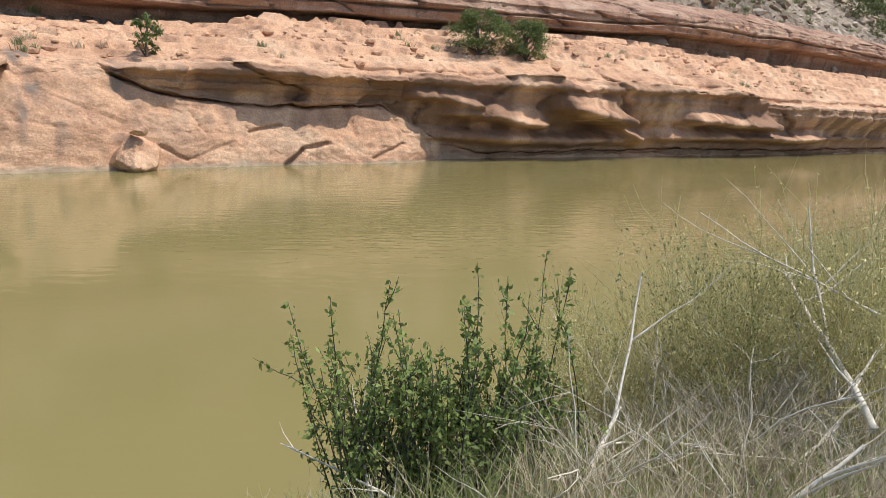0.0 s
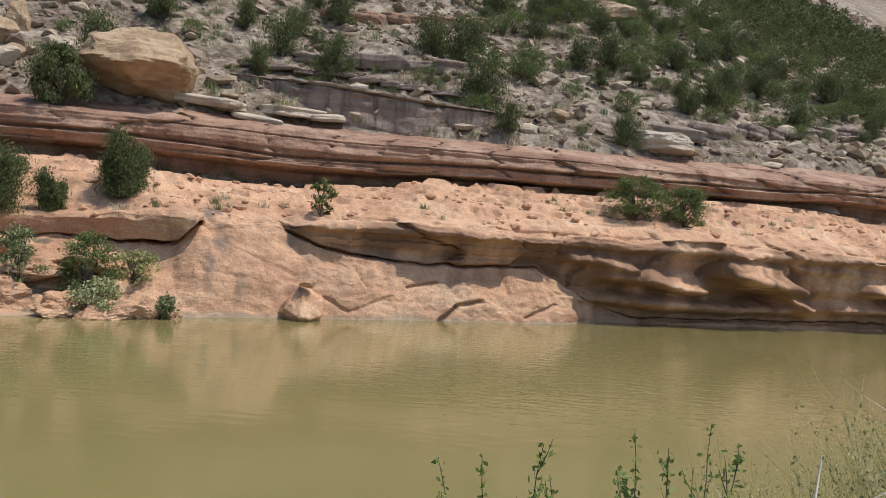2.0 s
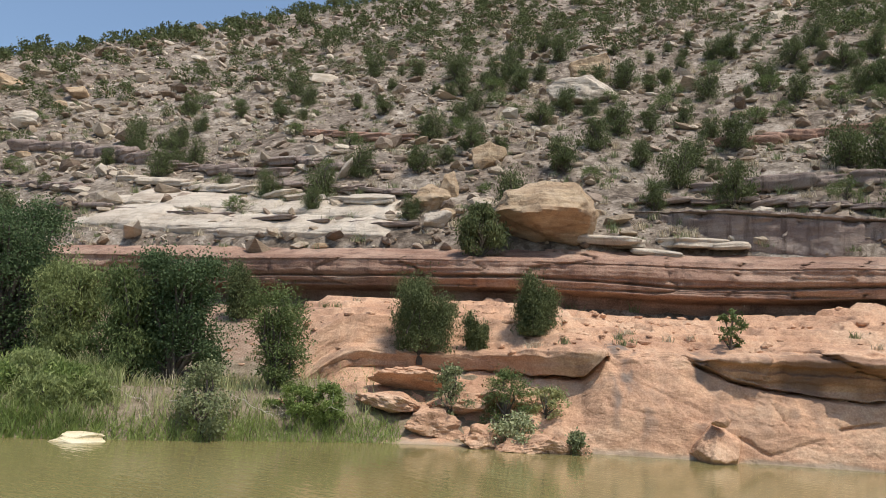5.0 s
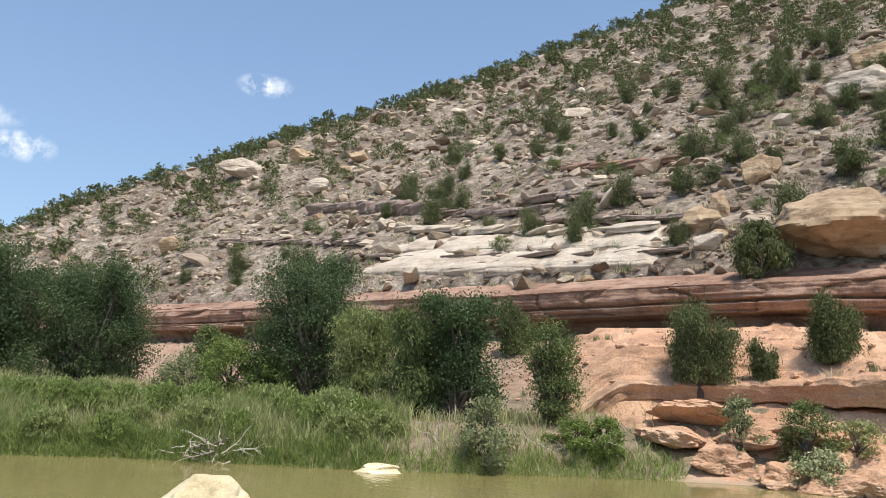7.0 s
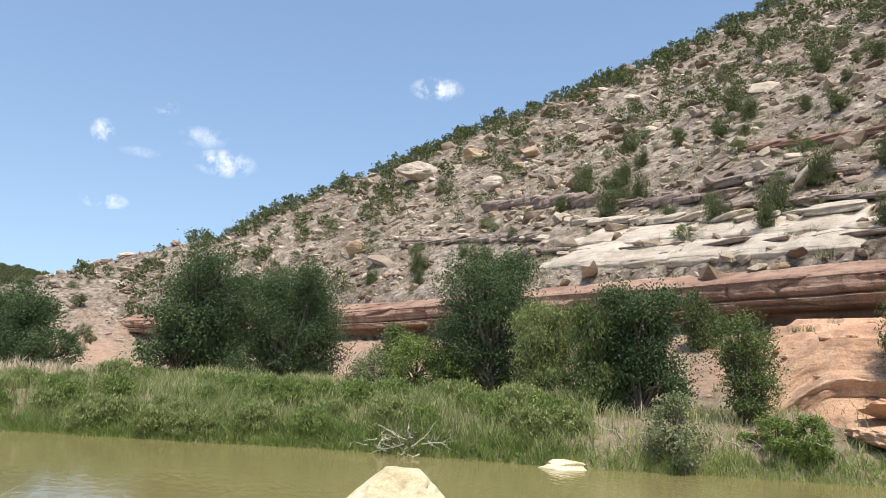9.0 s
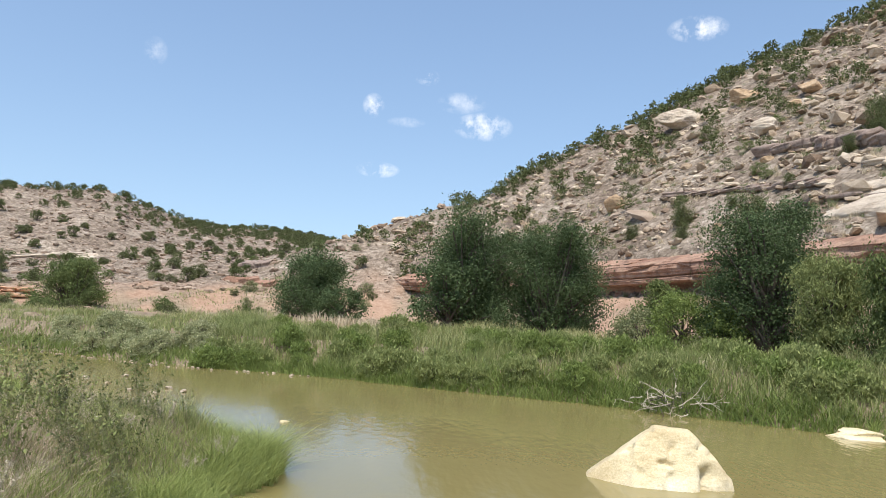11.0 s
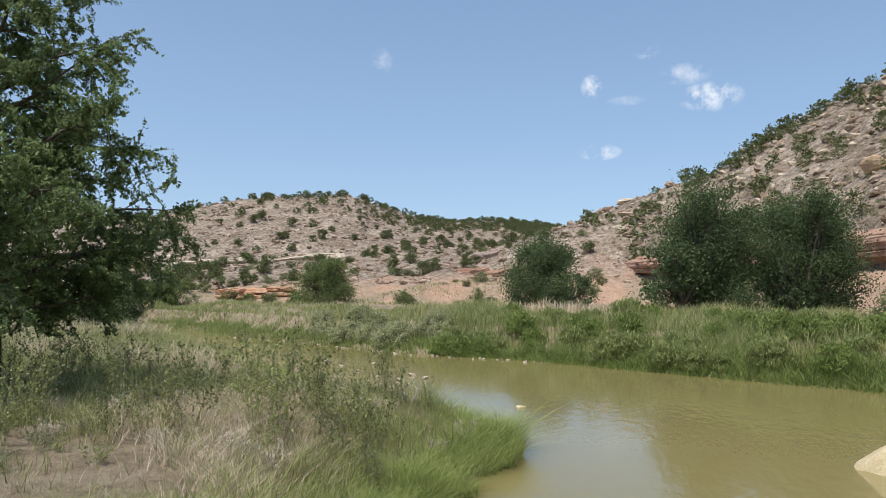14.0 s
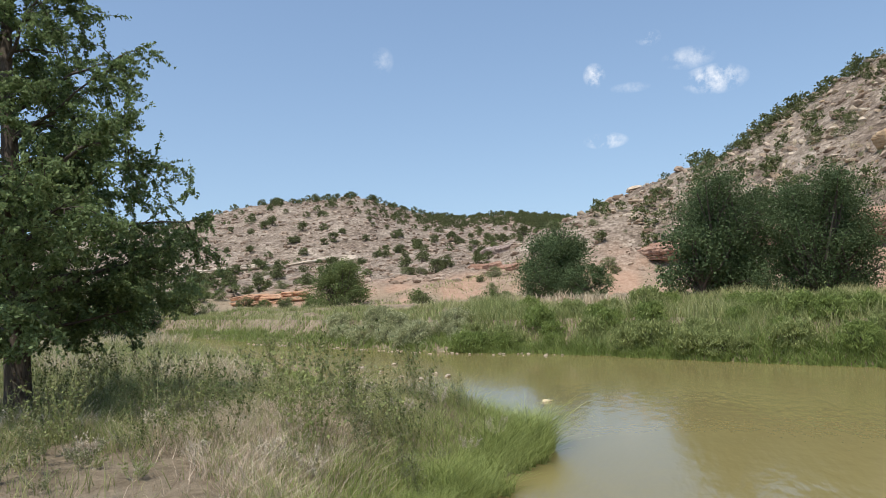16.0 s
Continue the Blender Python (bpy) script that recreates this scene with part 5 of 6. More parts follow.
    fs = (f0[None] + (np.arange(len(ok)) * len(v0))[:, None, None]).reshape(-1, 3)
    tagged(mesh_object("scree_stones", v, fs, M_SCREE, None, False), "grey-tan stones scattered over the far hills", "scree", kind="stuff")


scatter_bushes()


# ---- river grass of the far bank ----
def bank_sample(n, seed, fmin, fmax, az0, az1):
    """Random places beside the far waterline between two bearings."""
    r = np.random.default_rng(seed)
    d = dense(FAR[4:17], 0.4)
    t = np.gradient(d, axis=0)
    a = unit(np.stack([t[:, 1], -t[:, 0]], 1))
    i = r.integers(0, len(d), n)
    u = r.uniform(fmin, fmax, n)
    p = d[i] + a[i] * u[:, None] + r.normal(size=(n, 2)) * 0.15
    az = np.degrees(np.arctan2(-p[:, 0], p[:, 1]))
    az = np.where(az < -60, az + 360, az)
    ok = (az > az0) & (az < az1)
    return p[ok], u[ok], az[ok]


def strip_grass(name, n, seed, f0, f1, az0, az1, tall, wide, lean, mat, label, clump=0.9, patch=None, sink=0.0):
    r = np.random.default_rng(seed)
    p, u, az = bank_sample(n, seed, f0, f1, az0, az1)
    if patch is not None:
        q = fbm(np.stack([p[:, 0], p[:, 1], 0 * u], 1) * 0.45, 3, seed)
        ok = q > patch
        p, u = p[ok], u[ok]
    z = height(p[:, 0], p[:, 1]) - sink
    lump = 1 + 0.35 * fbm(np.stack([p[:, 0], p[:, 1], 0 * u], 1) * clump, 2, seed + 3)
    v, f = blades(np.stack([p[:, 0], p[:, 1], z], 1), tall * lump, wide, lean, r)
    tagged(mesh_object(name, v, f, mat, None, False), label, "grass", kind="stuff")


strip_grass("sedge", 26000, 401, -0.25, 0.7, 36, 57.5, 0.55, 0.035, 0.95, M_BANK, "bright green drooping sedge along the waterline")
strip_grass("sedge", 24000, 411, -0.1, 2.2, 103, 126, 0.34, 0.04, 0.7, M_SEDGE, "short bright green grass along the far waterline")
strip_grass("sedge", 40000, 402, -0.35, 0.9, 57, 104, 0.62, 0.045, 0.85, M_SEDGE, "deep green drooping sedge along the waterline")
strip_grass("river_grass", 62000, 403, 0.4, 7.5, 56, 104, 0.6, 0.042, 0.55, M_GRASS, "tall green river grass on the far bank", 0.7)
strip_grass("river_grass", 26000, 412, 2.5, 13, 103, 124, 0.42, 0.045, 0.5, M_MEADOW, "olive seeding river grass on the far bank", 0.7)
strip_grass("river_grass", 50000, 404, 1.5, 13, 56, 104, 0.62, 0.045, 0.45, M_MEADOW, "olive seeding river grass on the far bank", 0.7)
strip_grass("river_grass", 30000, 405, 0.8, 8, 100, 128, 0.36, 0.06, 0.5, M_GRASS, "tall green river grass on the far bank", patch=-0.3)
strip_grass("dry_grass", 7000, 406, 0.3, 6.5, 51, 72, 0.5, 0.035, 0.5, M_DRY, "straw-coloured dry grass on the far bank", patch=0.05)
strip_grass("river_grass", 26000, 407, 0.6, 6.5, 38, 60, 0.5, 0.04, 0.6, M_MEADOW, "low grey-green grass under the bank trees", patch=-0.3)
strip_grass("river_grass", 26000, 409, 12, 60, 99, 124, 0.42, 0.08, 0.8, M_MEADOW, "olive dry grass on the far flat", patch=-0.05)
strip_grass("river_grass", 9000, 410, 20, 75, 99, 122, 0.42, 0.09, 0.8, M_OAK, "green scrub grass on the far flat", patch=0.15)
strip_grass("scrub_grass", 24000, 413, 45, 112, 97, 126, 0.36, 0.10, 0.9, M_MEADOW, "olive tussocks on the bench below the far hill", patch=-0.1)
strip_grass("scrub_grass", 16000, 414, 45, 120, 97, 126, 0.38, 0.11, 0.9, M_OLIVE, "grey-green tussocks on the bench below the far hill", patch=0.05)
strip_grass("dry_grass", 12000, 408, 9, 18, 92, 104, 0.6, 0.06, 0.5, M_DRY, "pale dry grass behind the river grass")


def bank_bushes():
    r = np.random.default_rng(71)
    sil = [make_bush("silver_bush", "silver-white flowering bush on the river bank", "bush", "silver bushes of the bank", M_SILVER, 340 + i,
                     tall=1.0, wide=1.7, clumps=70, per=80, leaf=0.05, shape="round", spread=0.12, bare=0.0) for i in range(2)]
    grn = [make_bush("bank_bush", "leafy green bush in the river grass", "bush", "leafy bushes of the bank", (M_SEDGE, M_GRASS)[i], 350 + i,
                     tall=0.9, wide=1.4, clumps=52, per=54, leaf=0.044, shape="round", spread=0.13, bare=0.0, spray=True) for i in range(2)]
    spots = [(b, 1.0 + 2.4 * r.uniform(), 0) for b in np.linspace(106.5, 116.5, 14)] + [(b, 0.5 + 5.5 * r.uniform(), 1) for b in np.linspace(58, 106, 84)]
    d = dense(FAR[4:17], 0.4)
    az = np.degrees(np.arctan2(-d[:, 0], d[:, 1]))
    az = np.where(az < -60, az + 360, az)
    count = [0, 0]
    for b, u, kind in spots:
        i = np.abs(az - b).argmin()
        t = d[min(i + 1, len(d) - 1)] - d[i - 1]
        a = np.array([t[1], -t[0]]) / np.linalg.norm(t)
        x, y = d[i] + a * u
        protos = (sil, grn)[kind]
        c = protos[count[kind]] if count[kind] < 2 else copy_thing(protos[count[kind] % 2], Matrix.Identity(4))
        place(c, x, y, ground_z(x, y) - 0.05, r.uniform(0, 6.3), r.uniform(0.6, 1.05))
        count[kind] += 1


bank_bushes()


# ---- small growth and stones on the rock shelf ----
def shelf_litter():
    r = np.random.default_rng(83)
    p, a = frames_along(FAR[2:8], 0.3)
    roots, stones = [], []
    v0, f0 = ICO[1]
    shapes = [v0 * rock_radius(v0, r, 9, 0.0)[:, None] * (1.2, 1.0, 0.6) for _ in range(6)]
    for _ in range(1500):
        i = r.integers(len(p))
        u = r.uniform(1.6, 10.5)
        x, y = p[i] + a[i] * u
        k = side(np.array([x]), np.array([y]), BAND_D)[0]
        if k > -0.3:
            continue
        z = top_z(x, y)
        if r.uniform() < 0.30 * float(smooth01(vnoise(np.array([[x * 0.5, y * 0.5, 3.0]]), 9)[0], 0.0, 0.5)):
            roots.append(np.array([x, y, z]) + r.normal(size=(30, 3)) * (0.10, 0.10, 0))
        else:
            stones.append(shapes[r.integers(6)] * (0.03 + 0.22 * r.uniform() ** 4) + (x, y, z + 0.03))
    n = len(roots)
    for half, mat in ((0, M_DRY), (1, M_OLIVE)):
        q = np.concatenate(roots[half::2])
        v, f = blades(q, 0.34, 0.03, 0.7, r)
        tagged(mesh_object("shelf_tufts", v, f, mat, None, False), "dry tufts of grass in cracks of the rock shelf", "grass", kind="stuff")
    v = np.concatenate(stones)
    f = (f0[None] + (np.arange(len(stones)) * len(v0))[:, None, None]).reshape(-1, 3)
    tagged(mesh_object("shelf_stones", v, f, M_SAND, None, False), "loose pale stones lying on the rock shelf", "stones", kind="stuff")


shelf_litter()


# ---- stones and driftwood at the water ----
def river_boulder():
    """A wedge of cream sandstone with its peak towards one end and a notch at the waterline."""
    v, f = ICO[5]
    faces = [((0.05, 0.05, 1), 0.80), ((-0.67, 0.0, 0.74), 0.69), ((0.79, 0.08, 0.61), 0.88), ((0.05, -0.92, 0.38), 0.60), ((-0.5, -0.78, 0.36), 0.74), ((0.55, -0.80, 0.25), 0.80),
             ((0.0, 0.9, 0.4), 0.72), ((-0.5, 0.8, 0.35), 0.80), ((0.6, 0.75, 0.3), 0.85), ((-0.97, -0.1, 0.2), 1.22), ((0.98, 0.0, 0.1), 1.18), ((0, 0, -1), 0.7)]
    n = unit(np.array([a for a, _ in faces], float))
    h = np.array([b for _, b in faces])
    dot = v @ n.T
    r = np.where(dot > 0.1, h / np.maximum(dot, 0.1), 9).min(1)
    p = v * np.minimum(r, 1.5)[:, None]
    notch = np.exp(-((p[:, 0] - 0.82) / 0.10) ** 2) * (1 - smooth01(p[:, 2], -0.05, 0.28)) * (p[:, 1] < 0)
    seam = np.exp(-((p[:, 2] - 0.30 - 0.10 * p[:, 0]) / 0.025) ** 2) * smooth01(fbm(p * (2.5, 2.5, 1.0), 2, 19), -0.1, 0.3) + 0.6 * np.exp(-((p[:, 2] - 0.05 + 0.05 * p[:, 0]) / 0.02) ** 2)
    pits = np.clip(fbm(p * 5.5, 2, 21) - 0.42, 0, 1)
    p = p * (1 + 0.030 * fbm(p * 2.0, 3, 5) + 0.014 * fbm(p * (4, 4, 9), 3, 6) - 0.26 * notch - 0.05 * seam - 0.25 * pits)[:, None] * (0.97, 0.95, 0.84) + (0, 0, 0.24)
    ob = single("river_boulder", (p, f), M_CREAM, "cream-yellow wedge-shaped boulder standing in the river", "boulder", smooth=True)
    place(ob, -13.10, 4.58, 0.0, radians(71.0))


river_boulder()
r5 = np.random.default_rng(15)
x0, y0 = polar(58.6, 22.6)
for dx, dz, w, d, h in ((0.0, -0.03, 1.7, 1.0, 0.24), (0.3, 0.08, 1.1, 0.7, 0.22)):
    ob = single("flat_rock", rock_geo(r5, (w, d, h), 4, 12, 0.05, 2.5, 0.06), M_CREAM, "flat cream rock lying at the far waterline", "rock")
    place(ob, x0 - 0.5 * dx, y0 + 0.85 * dx, dz, radians(58))
x0, y0 = polar(98.7, 18.4)
ob = single("floating_stick", rock_geo(r5, (0.28, 0.08, 0.07), 2), M_CREAM, "small pale stick resting in the shallows", "stick")
place(ob, x0, y0, 0.02, radians(95))


def landing_rocks():
    """Broken pink blocks at the foot of the rock shelf."""
    r = np.random.default_rng(19)
    spots = [(29.8, 24.6, 2.0, 1.2, 0.9, 0.25), (26.2, 24.3, 1.5, 1.1, 0.7, 0.15), (24.4, 24.4, 1.3, 0.9, 0.55, 0.15), (33.8, 25.2, 1.8, 1.3, 0.9, 0.5), (31.6, 26.0, 2.4, 1.6, 0.7, 1.3),
             (36.2, 26.0, 2.2, 1.5, 0.7, 1.2), (28.6, 26.3, 1.8, 1.4, 0.7, 1.5), (35.0, 27.0, 3.0, 1.6, 0.6, 2.0), (13.2, 26.2, 1.7, 1.9, 1.9, 0.3), (22.5, 24.5, 0.5, 0.4, 0.4, 0.15), (12.7, 25.6, 0.5, 0.45, 0.4, 1.25)]
    for b, d, w, dp, h, z in spots:
        x, y = polar(b, d)
        ob = single("rock_block", rock_geo(r, (w * 1.05, dp * 1.1, h), 5, 15 if b > 14 else 26, 0.16 if b > 14 else 0.06, 2.6, 0.08 if b > 14 else 0.0), M_SAND, "broken orange sandstone block at the foot of the shelf", "rock", "blocks at the landing")
        place(ob, x, y, max(z, 0.0), radians(b) + r.normal() * 0.4)
        ob.rotation_euler = (r.normal() * 0.15, r.normal() * 0.2, ob.rotation_euler[2])


landing_rocks()


def gravel_bar():
    r = np.random.default_rng(23)
    d = dense(FAR[11:15], 0.12)
    proto = [single("river_stone", rock_geo(r, (0.3, 0.22, 0.12), 2), M_STONE, "pale river stone at the edge of the shallows", "stone", "stones of the shallows") for _ in range(4)]
    spots = []
    for i in range(0, len(d), 2):
        spots.append((d[i, 0] + r.normal() * 0.3 + 0.2, d[i, 1] + r.normal() * 0.3, r.uniform(0.15, 0.85) ** 1.6))
    for b, dist in ((108, 24), (109.5, 25), (107, 25.5), (111, 27), (106, 24.5), (112.5, 29), (110, 29.5), (113.5, 31)):
        spots.append((*polar(b, dist), r.uniform(0.6, 1.1)))
    for i, (x, y, s) in enumerate(spots[:170]):
        c = proto[i] if i < 4 else copy_thing(proto[i % 4], Matrix.Identity(4))
        place(c, x, y, 0.02, r.uniform(0, 6.3), s)


gravel_bar()


def branch_geo(r, start, way, length, radius, forks=3, joints=8, wild=0.14, droop=0.0):
    p = wander(start, way, length, joints, r, droop, wild)
    pieces = [tube(p, np.linspace(radius, radius * 0.3, joints + 1), 6)]
    for _ in range(forks):
        i = r.integers(2, joints)
        w = unit(p[i] - p[i - 1]) + r.normal(size=3) * 0.55
        q = wander(p[i], w, length * r.uniform(0.2, 0.5), 5, r, droop, wild * 1.3)
        pieces.append(tube(q, np.linspace(radius * 0.5, radius * 0.12, 6), 5))
    return joined(pieces)


def branch_thing(name, label, category, group, mat, r, start, way, length, radius, forks=3, joints=8, wild=0.14):
    """A bare branch: a stem and its side twigs."""
    t = thing(name, label, category, group)
    t.location = tuple(float(c) for c in start)
    p = wander((0, 0, 0), way, length, joints, r, 0.0, wild)
    part("stem", tube(p, np.linspace(radius, radius * 0.35, joints + 1), 7), mat, t)
    for _ in range(forks):
        i = r.integers(2, joints)
        w = unit(p[i] - p[i - 1]) + r.normal(size=3) * 0.55
        q = wander(p[i], w, length * r.uniform(0.2, 0.55), 5, r, 0.0, wild * 1.4)
        part("side_twig", tube(q, np.linspace(radius * 0.5, radius * 0.12, 6), 5), mat, t)
    return t


def driftwood():
    r = np.random.default_rng(29)
    x0, y0 = polar(70.3, 24.6)
    t = thing("driftwood_pile", "heap of bleached grey driftwood at the far waterline", "driftwood")
    for i in range(70):
        a = r.uniform(0, 6.3)
        g = branch_geo(r, (x0 + r.normal() * 0.65, y0 + r.normal() * 0.45, 0.1 + 0.55 * r.uniform()), (math.cos(a), math.sin(a), r.normal() * 0.2), r.uniform(0.4, 1.2), 0.017, 3)
        part("branch", g, M_TWIG if i % 3 else M_BARK, t)
    for b, d, n in ((42.5, 24.8, 5), (47.5, 24.4, 6), (55, 24.5, 4)):
        x0, y0 = polar(b, d)
        t = thing("dead_branch", "bleached fallen branches in the bank grass", "branch")
        for i in range(n):
            g = branch_geo(r, (x0 + r.normal() * 0.4, y0 + r.normal() * 0.3, top_z(x0, y0) + 0.15), (r.normal(), r.normal(), 0.12), r.uniform(0.8, 1.6), 0.016, 3)
            part("branch", g, M_TWIG, t)


driftwood()


# ---- the near meadow ----
def meadow():
    r = np.random.default_rng(33)
    n = 340000
    az, d = r.uniform(94, 141, n), 3.6 + 44.4 * r.uniform(0, 1, n) ** 1.35
    x, y = -np.sin(np.radians(az)) * d, np.cos(np.radians(az)) * d
    b = side(x, y, NEAR_D)
    patch = fbm(np.stack([x, y, 0 * x], 1) * 0.5, 3, 15)
    fine = fbm(np.stack([x, y, 0 * x], 1) * 1.7, 2, 16)
    bare = smooth01(az + 4 * patch, 125.5, 129) * smooth01(-d - 1.5 * fine, -11.5, -10)
    edge = smooth01(b, -1.7, -0.7)
    dry = smooth01(0.6 * patch + 0.4 * fine + 1.6 * np.exp(-((az - 119.5) / 6.5) ** 2 - ((d - 10.2) / 2.8) ** 2) + 0.5 * np.exp(-((az - 116) / 9) ** 2 - ((d - 8.5) / 3) ** 2), 0.38, 0.75)
    ok = (b < -0.05) & (r.uniform(0, 1, n) > bare * 0.96) & (r.uniform(0, 1, n) < 0.45 + 0.55 * smooth01(fine + edge, -0.5, 0.2))
    x, y, b, d, patch, edge, dry, fine = (q[ok] for q in (x, y, b, d, patch, edge, dry, fine))
    z = height(x, y)
    u = r.uniform(0, 1, len(x))
    kind = np.where(u < edge * 0.70, 0, np.where(r.uniform(0, 1, len(x)) < dry * 0.7, 2, np.where(r.uniform(0, 1, len(x)) < 0.5 + 0.3 * patch, 3, 1)))
    kind[(kind == 2) & (d < 14)] = 4
    for k, mat, tall, wide, lean, label in ((4, M_PINK, 0.36, 0.007, 1.1, "pinkish faded dry grass in a tangled patch"), (0, M_BANK, 0.46, 0.007, 1.0, "lush green grass hanging over the near bank"), (1, M_MEADOW, 0.40, 0.007, 0.65, "olive meadow grass of the near bank"),
                                           (2, M_DRY, 0.40, 0.008, 0.8, "straw-coloured dry grass in the meadow"), (3, M_GRASS, 0.36, 0.007, 0.7, "fresh green meadow grass of the near bank")):
        i = kind == k
        h = tall * (0.72 + 0.28 * smooth01(d[i], 11, 16)) * r.uniform(0.5, 1.35, i.sum()) * (1 + 0.6 * fine[i]) * (1 - 0.80 * smooth01(d[i], 15.5, 18.5) * smooth01(b[i], -11, -4))
        v, f = blades(np.stack([x[i], y[i], z[i] - 0.02], 1), h, wide * (0.75 + d[i] / 16), lean, r)
        tagged(mesh_object("meadow_grass", v, f, mat, None, False), label, "grass", kind="stuff")



meadow()


def far_meadow():
    """Tall seeding grass of the near bank beyond the elm, up to the bend."""
    r = np.random.default_rng(34)
    n = 60000
    az, d = r.uniform(119.5, 142, n), np.sqrt(r.uniform(15.5 ** 2, 52 ** 2, n))
    x, y = -np.sin(np.radians(az)) * d, np.cos(np.radians(az)) * d
    b = side(x, y, NEAR_D)
    patch = fbm(np.stack([x, y, 0 * x], 1) * 0.3, 3, 17)
    lush = smooth01(az + 0.10 * (30 - d), 120.5, 124)
    kind = np.where(patch + 0.3 * r.normal(size=n) > 0.35, 0, np.where(r.uniform(0, 1, n) < 0.5, 1, 2))
    for k, mat, label in ((0, M_DRY, "straw-coloured seeding grass beyond the elm"), (1, M_MEADOW, "tall olive seeding grass beyond the elm"), (2, M_GRASS, "tall green grass beyond the elm")):
        i = (b < -0.2) & (kind == k) & (r.uniform(0, 1, n) < 0.3 + 0.7 * lush)
        tall = (0.18 + 0.62 * lush[i] * smooth01(d[i], 15.5, 21)) * (1 + 0.35 * patch[i]) * r.uniform(0.5, 1.3, i.sum())
        v, f = blades(np.stack([x[i], y[i], height(x[i], y[i]) - 0.02], 1), tall, 0.010 + 0.0008 * d[i], 0.5, r)
        tagged(mesh_object("meadow_grass", v, f, mat, None, False), label, "grass", kind="stuff")


far_meadow()


def bank_fringe():
    """Long grass that hangs over the near bank, and thin grass of the trodden ground round the viewpoint."""
    r = np.random.default_rng(35)
    d = dense(NEAR[5:18], 0.2)
    t = np.gradient(d, axis=0)
    a = unit(np.stack([t[:, 1], -t[:, 0]], 1))
    i = r.integers(0, len(d), 46000)
    u = -0.58 + (0.62 + 0.3 * fbm(np.stack([d[i, 0], d[i, 1], 0 * d[i, 0]], 1) * 1.3, 2, 36)) * r.uniform(0, 1, len(i))
    p = d[i] + a[i] * u[:, None]
    ok = p[:, 0] < -6.5
    p = p[ok]
    dist = np.hypot(p[:, 0], p[:, 1])
    z = np.maximum(height(p[:, 0], p[:, 1]), -0.05)
    v, f = blades(np.stack([p[:, 0], p[:, 1], z], 1), 0.52 * r.uniform(0.5, 1.3, len(p)) * (1 + 0.5 * fbm(np.stack([p[:, 0], p[:, 1], 0 * p[:, 0]], 1) * 1.4, 2, 39)) * (1 - 0.72 * smooth01(dist, 15.5, 19)), 0.007 * (0.75 + dist / 16), 1.15, r, 4)
    tagged(mesh_object("bank_grass", v, f, M_BANK, None, False), "long green grass hanging over the near bank", "grass", kind="stuff")
    n = 30000
    az, dd = r.uniform(135, 320, n), np.sqrt(r.uniform(1.5 ** 2, 22 ** 2, n))
    x, y = -np.sin(np.radians(az)) * dd, np.cos(np.radians(az)) * dd
    ok = (side(x, y, NEAR_D) < -0.2) & (fbm(np.stack([x, y, 0 * x], 1) * 0.4, 2, 88) > -0.35)
    v, f = blades(np.stack([x[ok], y[ok], height(x[ok], y[ok]) - 0.02], 1), 0.24, 0.012, 0.7, r)
    tagged(mesh_object("meadow_grass", v, f, M_MEADOW, None, False), "thin olive grass of the trodden bank", "grass", kind="stuff")


bank_fringe()


def weed_geo(r, tall, stems, twigs, leaf, leaves_per=6, spread=0.35, thick=0.004):
    """A branching weed: thin stems, side twigs and small leaves."""
    pieces, pts = [], []
    for _ in range(stems):
        a = r.uniform(0, 6.3)
        way = (math.cos(a) * spread, math.sin(a) * spread, 1)
        p = wander((r.normal() * 0.03, r.normal() * 0.03, -0.03), way, tall * r.uniform(0.65, 1.05), 7, r, 0, 0.08)
        pieces.append(tube(p, np.linspace(thick, thick * 0.35, 8), 4))
        for _ in range(twigs):
            i = r.integers(2, 7)
            w = unit(p[i] - p[i - 1]) + r.normal(size=3) * 0.45
            q = wander(p[i], w, tall * r.uniform(0.12, 0.32), 3, r, -0.05, 0.12)
            pieces.append(tube(q, np.linspace(thick * 0.5, thick * 0.2, 4), 3))
            s = r.uniform(0, 1, leaves_per)
            pts.append(np.stack([np.interp(s * 3, np.arange(4), q[:, c]) for c in range(3)], 1) + r.normal(size=(leaves_per, 3)) * leaf * 0.4)
        s = r.uniform(0.25, 1, leaves_per * 3)
        pts.append(np.stack([np.interp(s * 7, np.arange(8), p[:, c]) for c in range(3)], 1) + r.normal(size=(leaves_per * 3, 3)) * leaf * 0.4)
    return joined(pieces), leaves(np.concatenate(pts), leaf, r, 0.6, 2.0)


def make_weed(name, label, seed, stem_mat, leaf_mat, group="", **kw):
    r = np.random.default_rng(seed)
    stems, lv = weed_geo(r, **kw)
    t = thing(name, label, "weed", group)
    part("stem", stems, stem_mat, t)
    part("foliage", lv, leaf_mat, t)
    return t


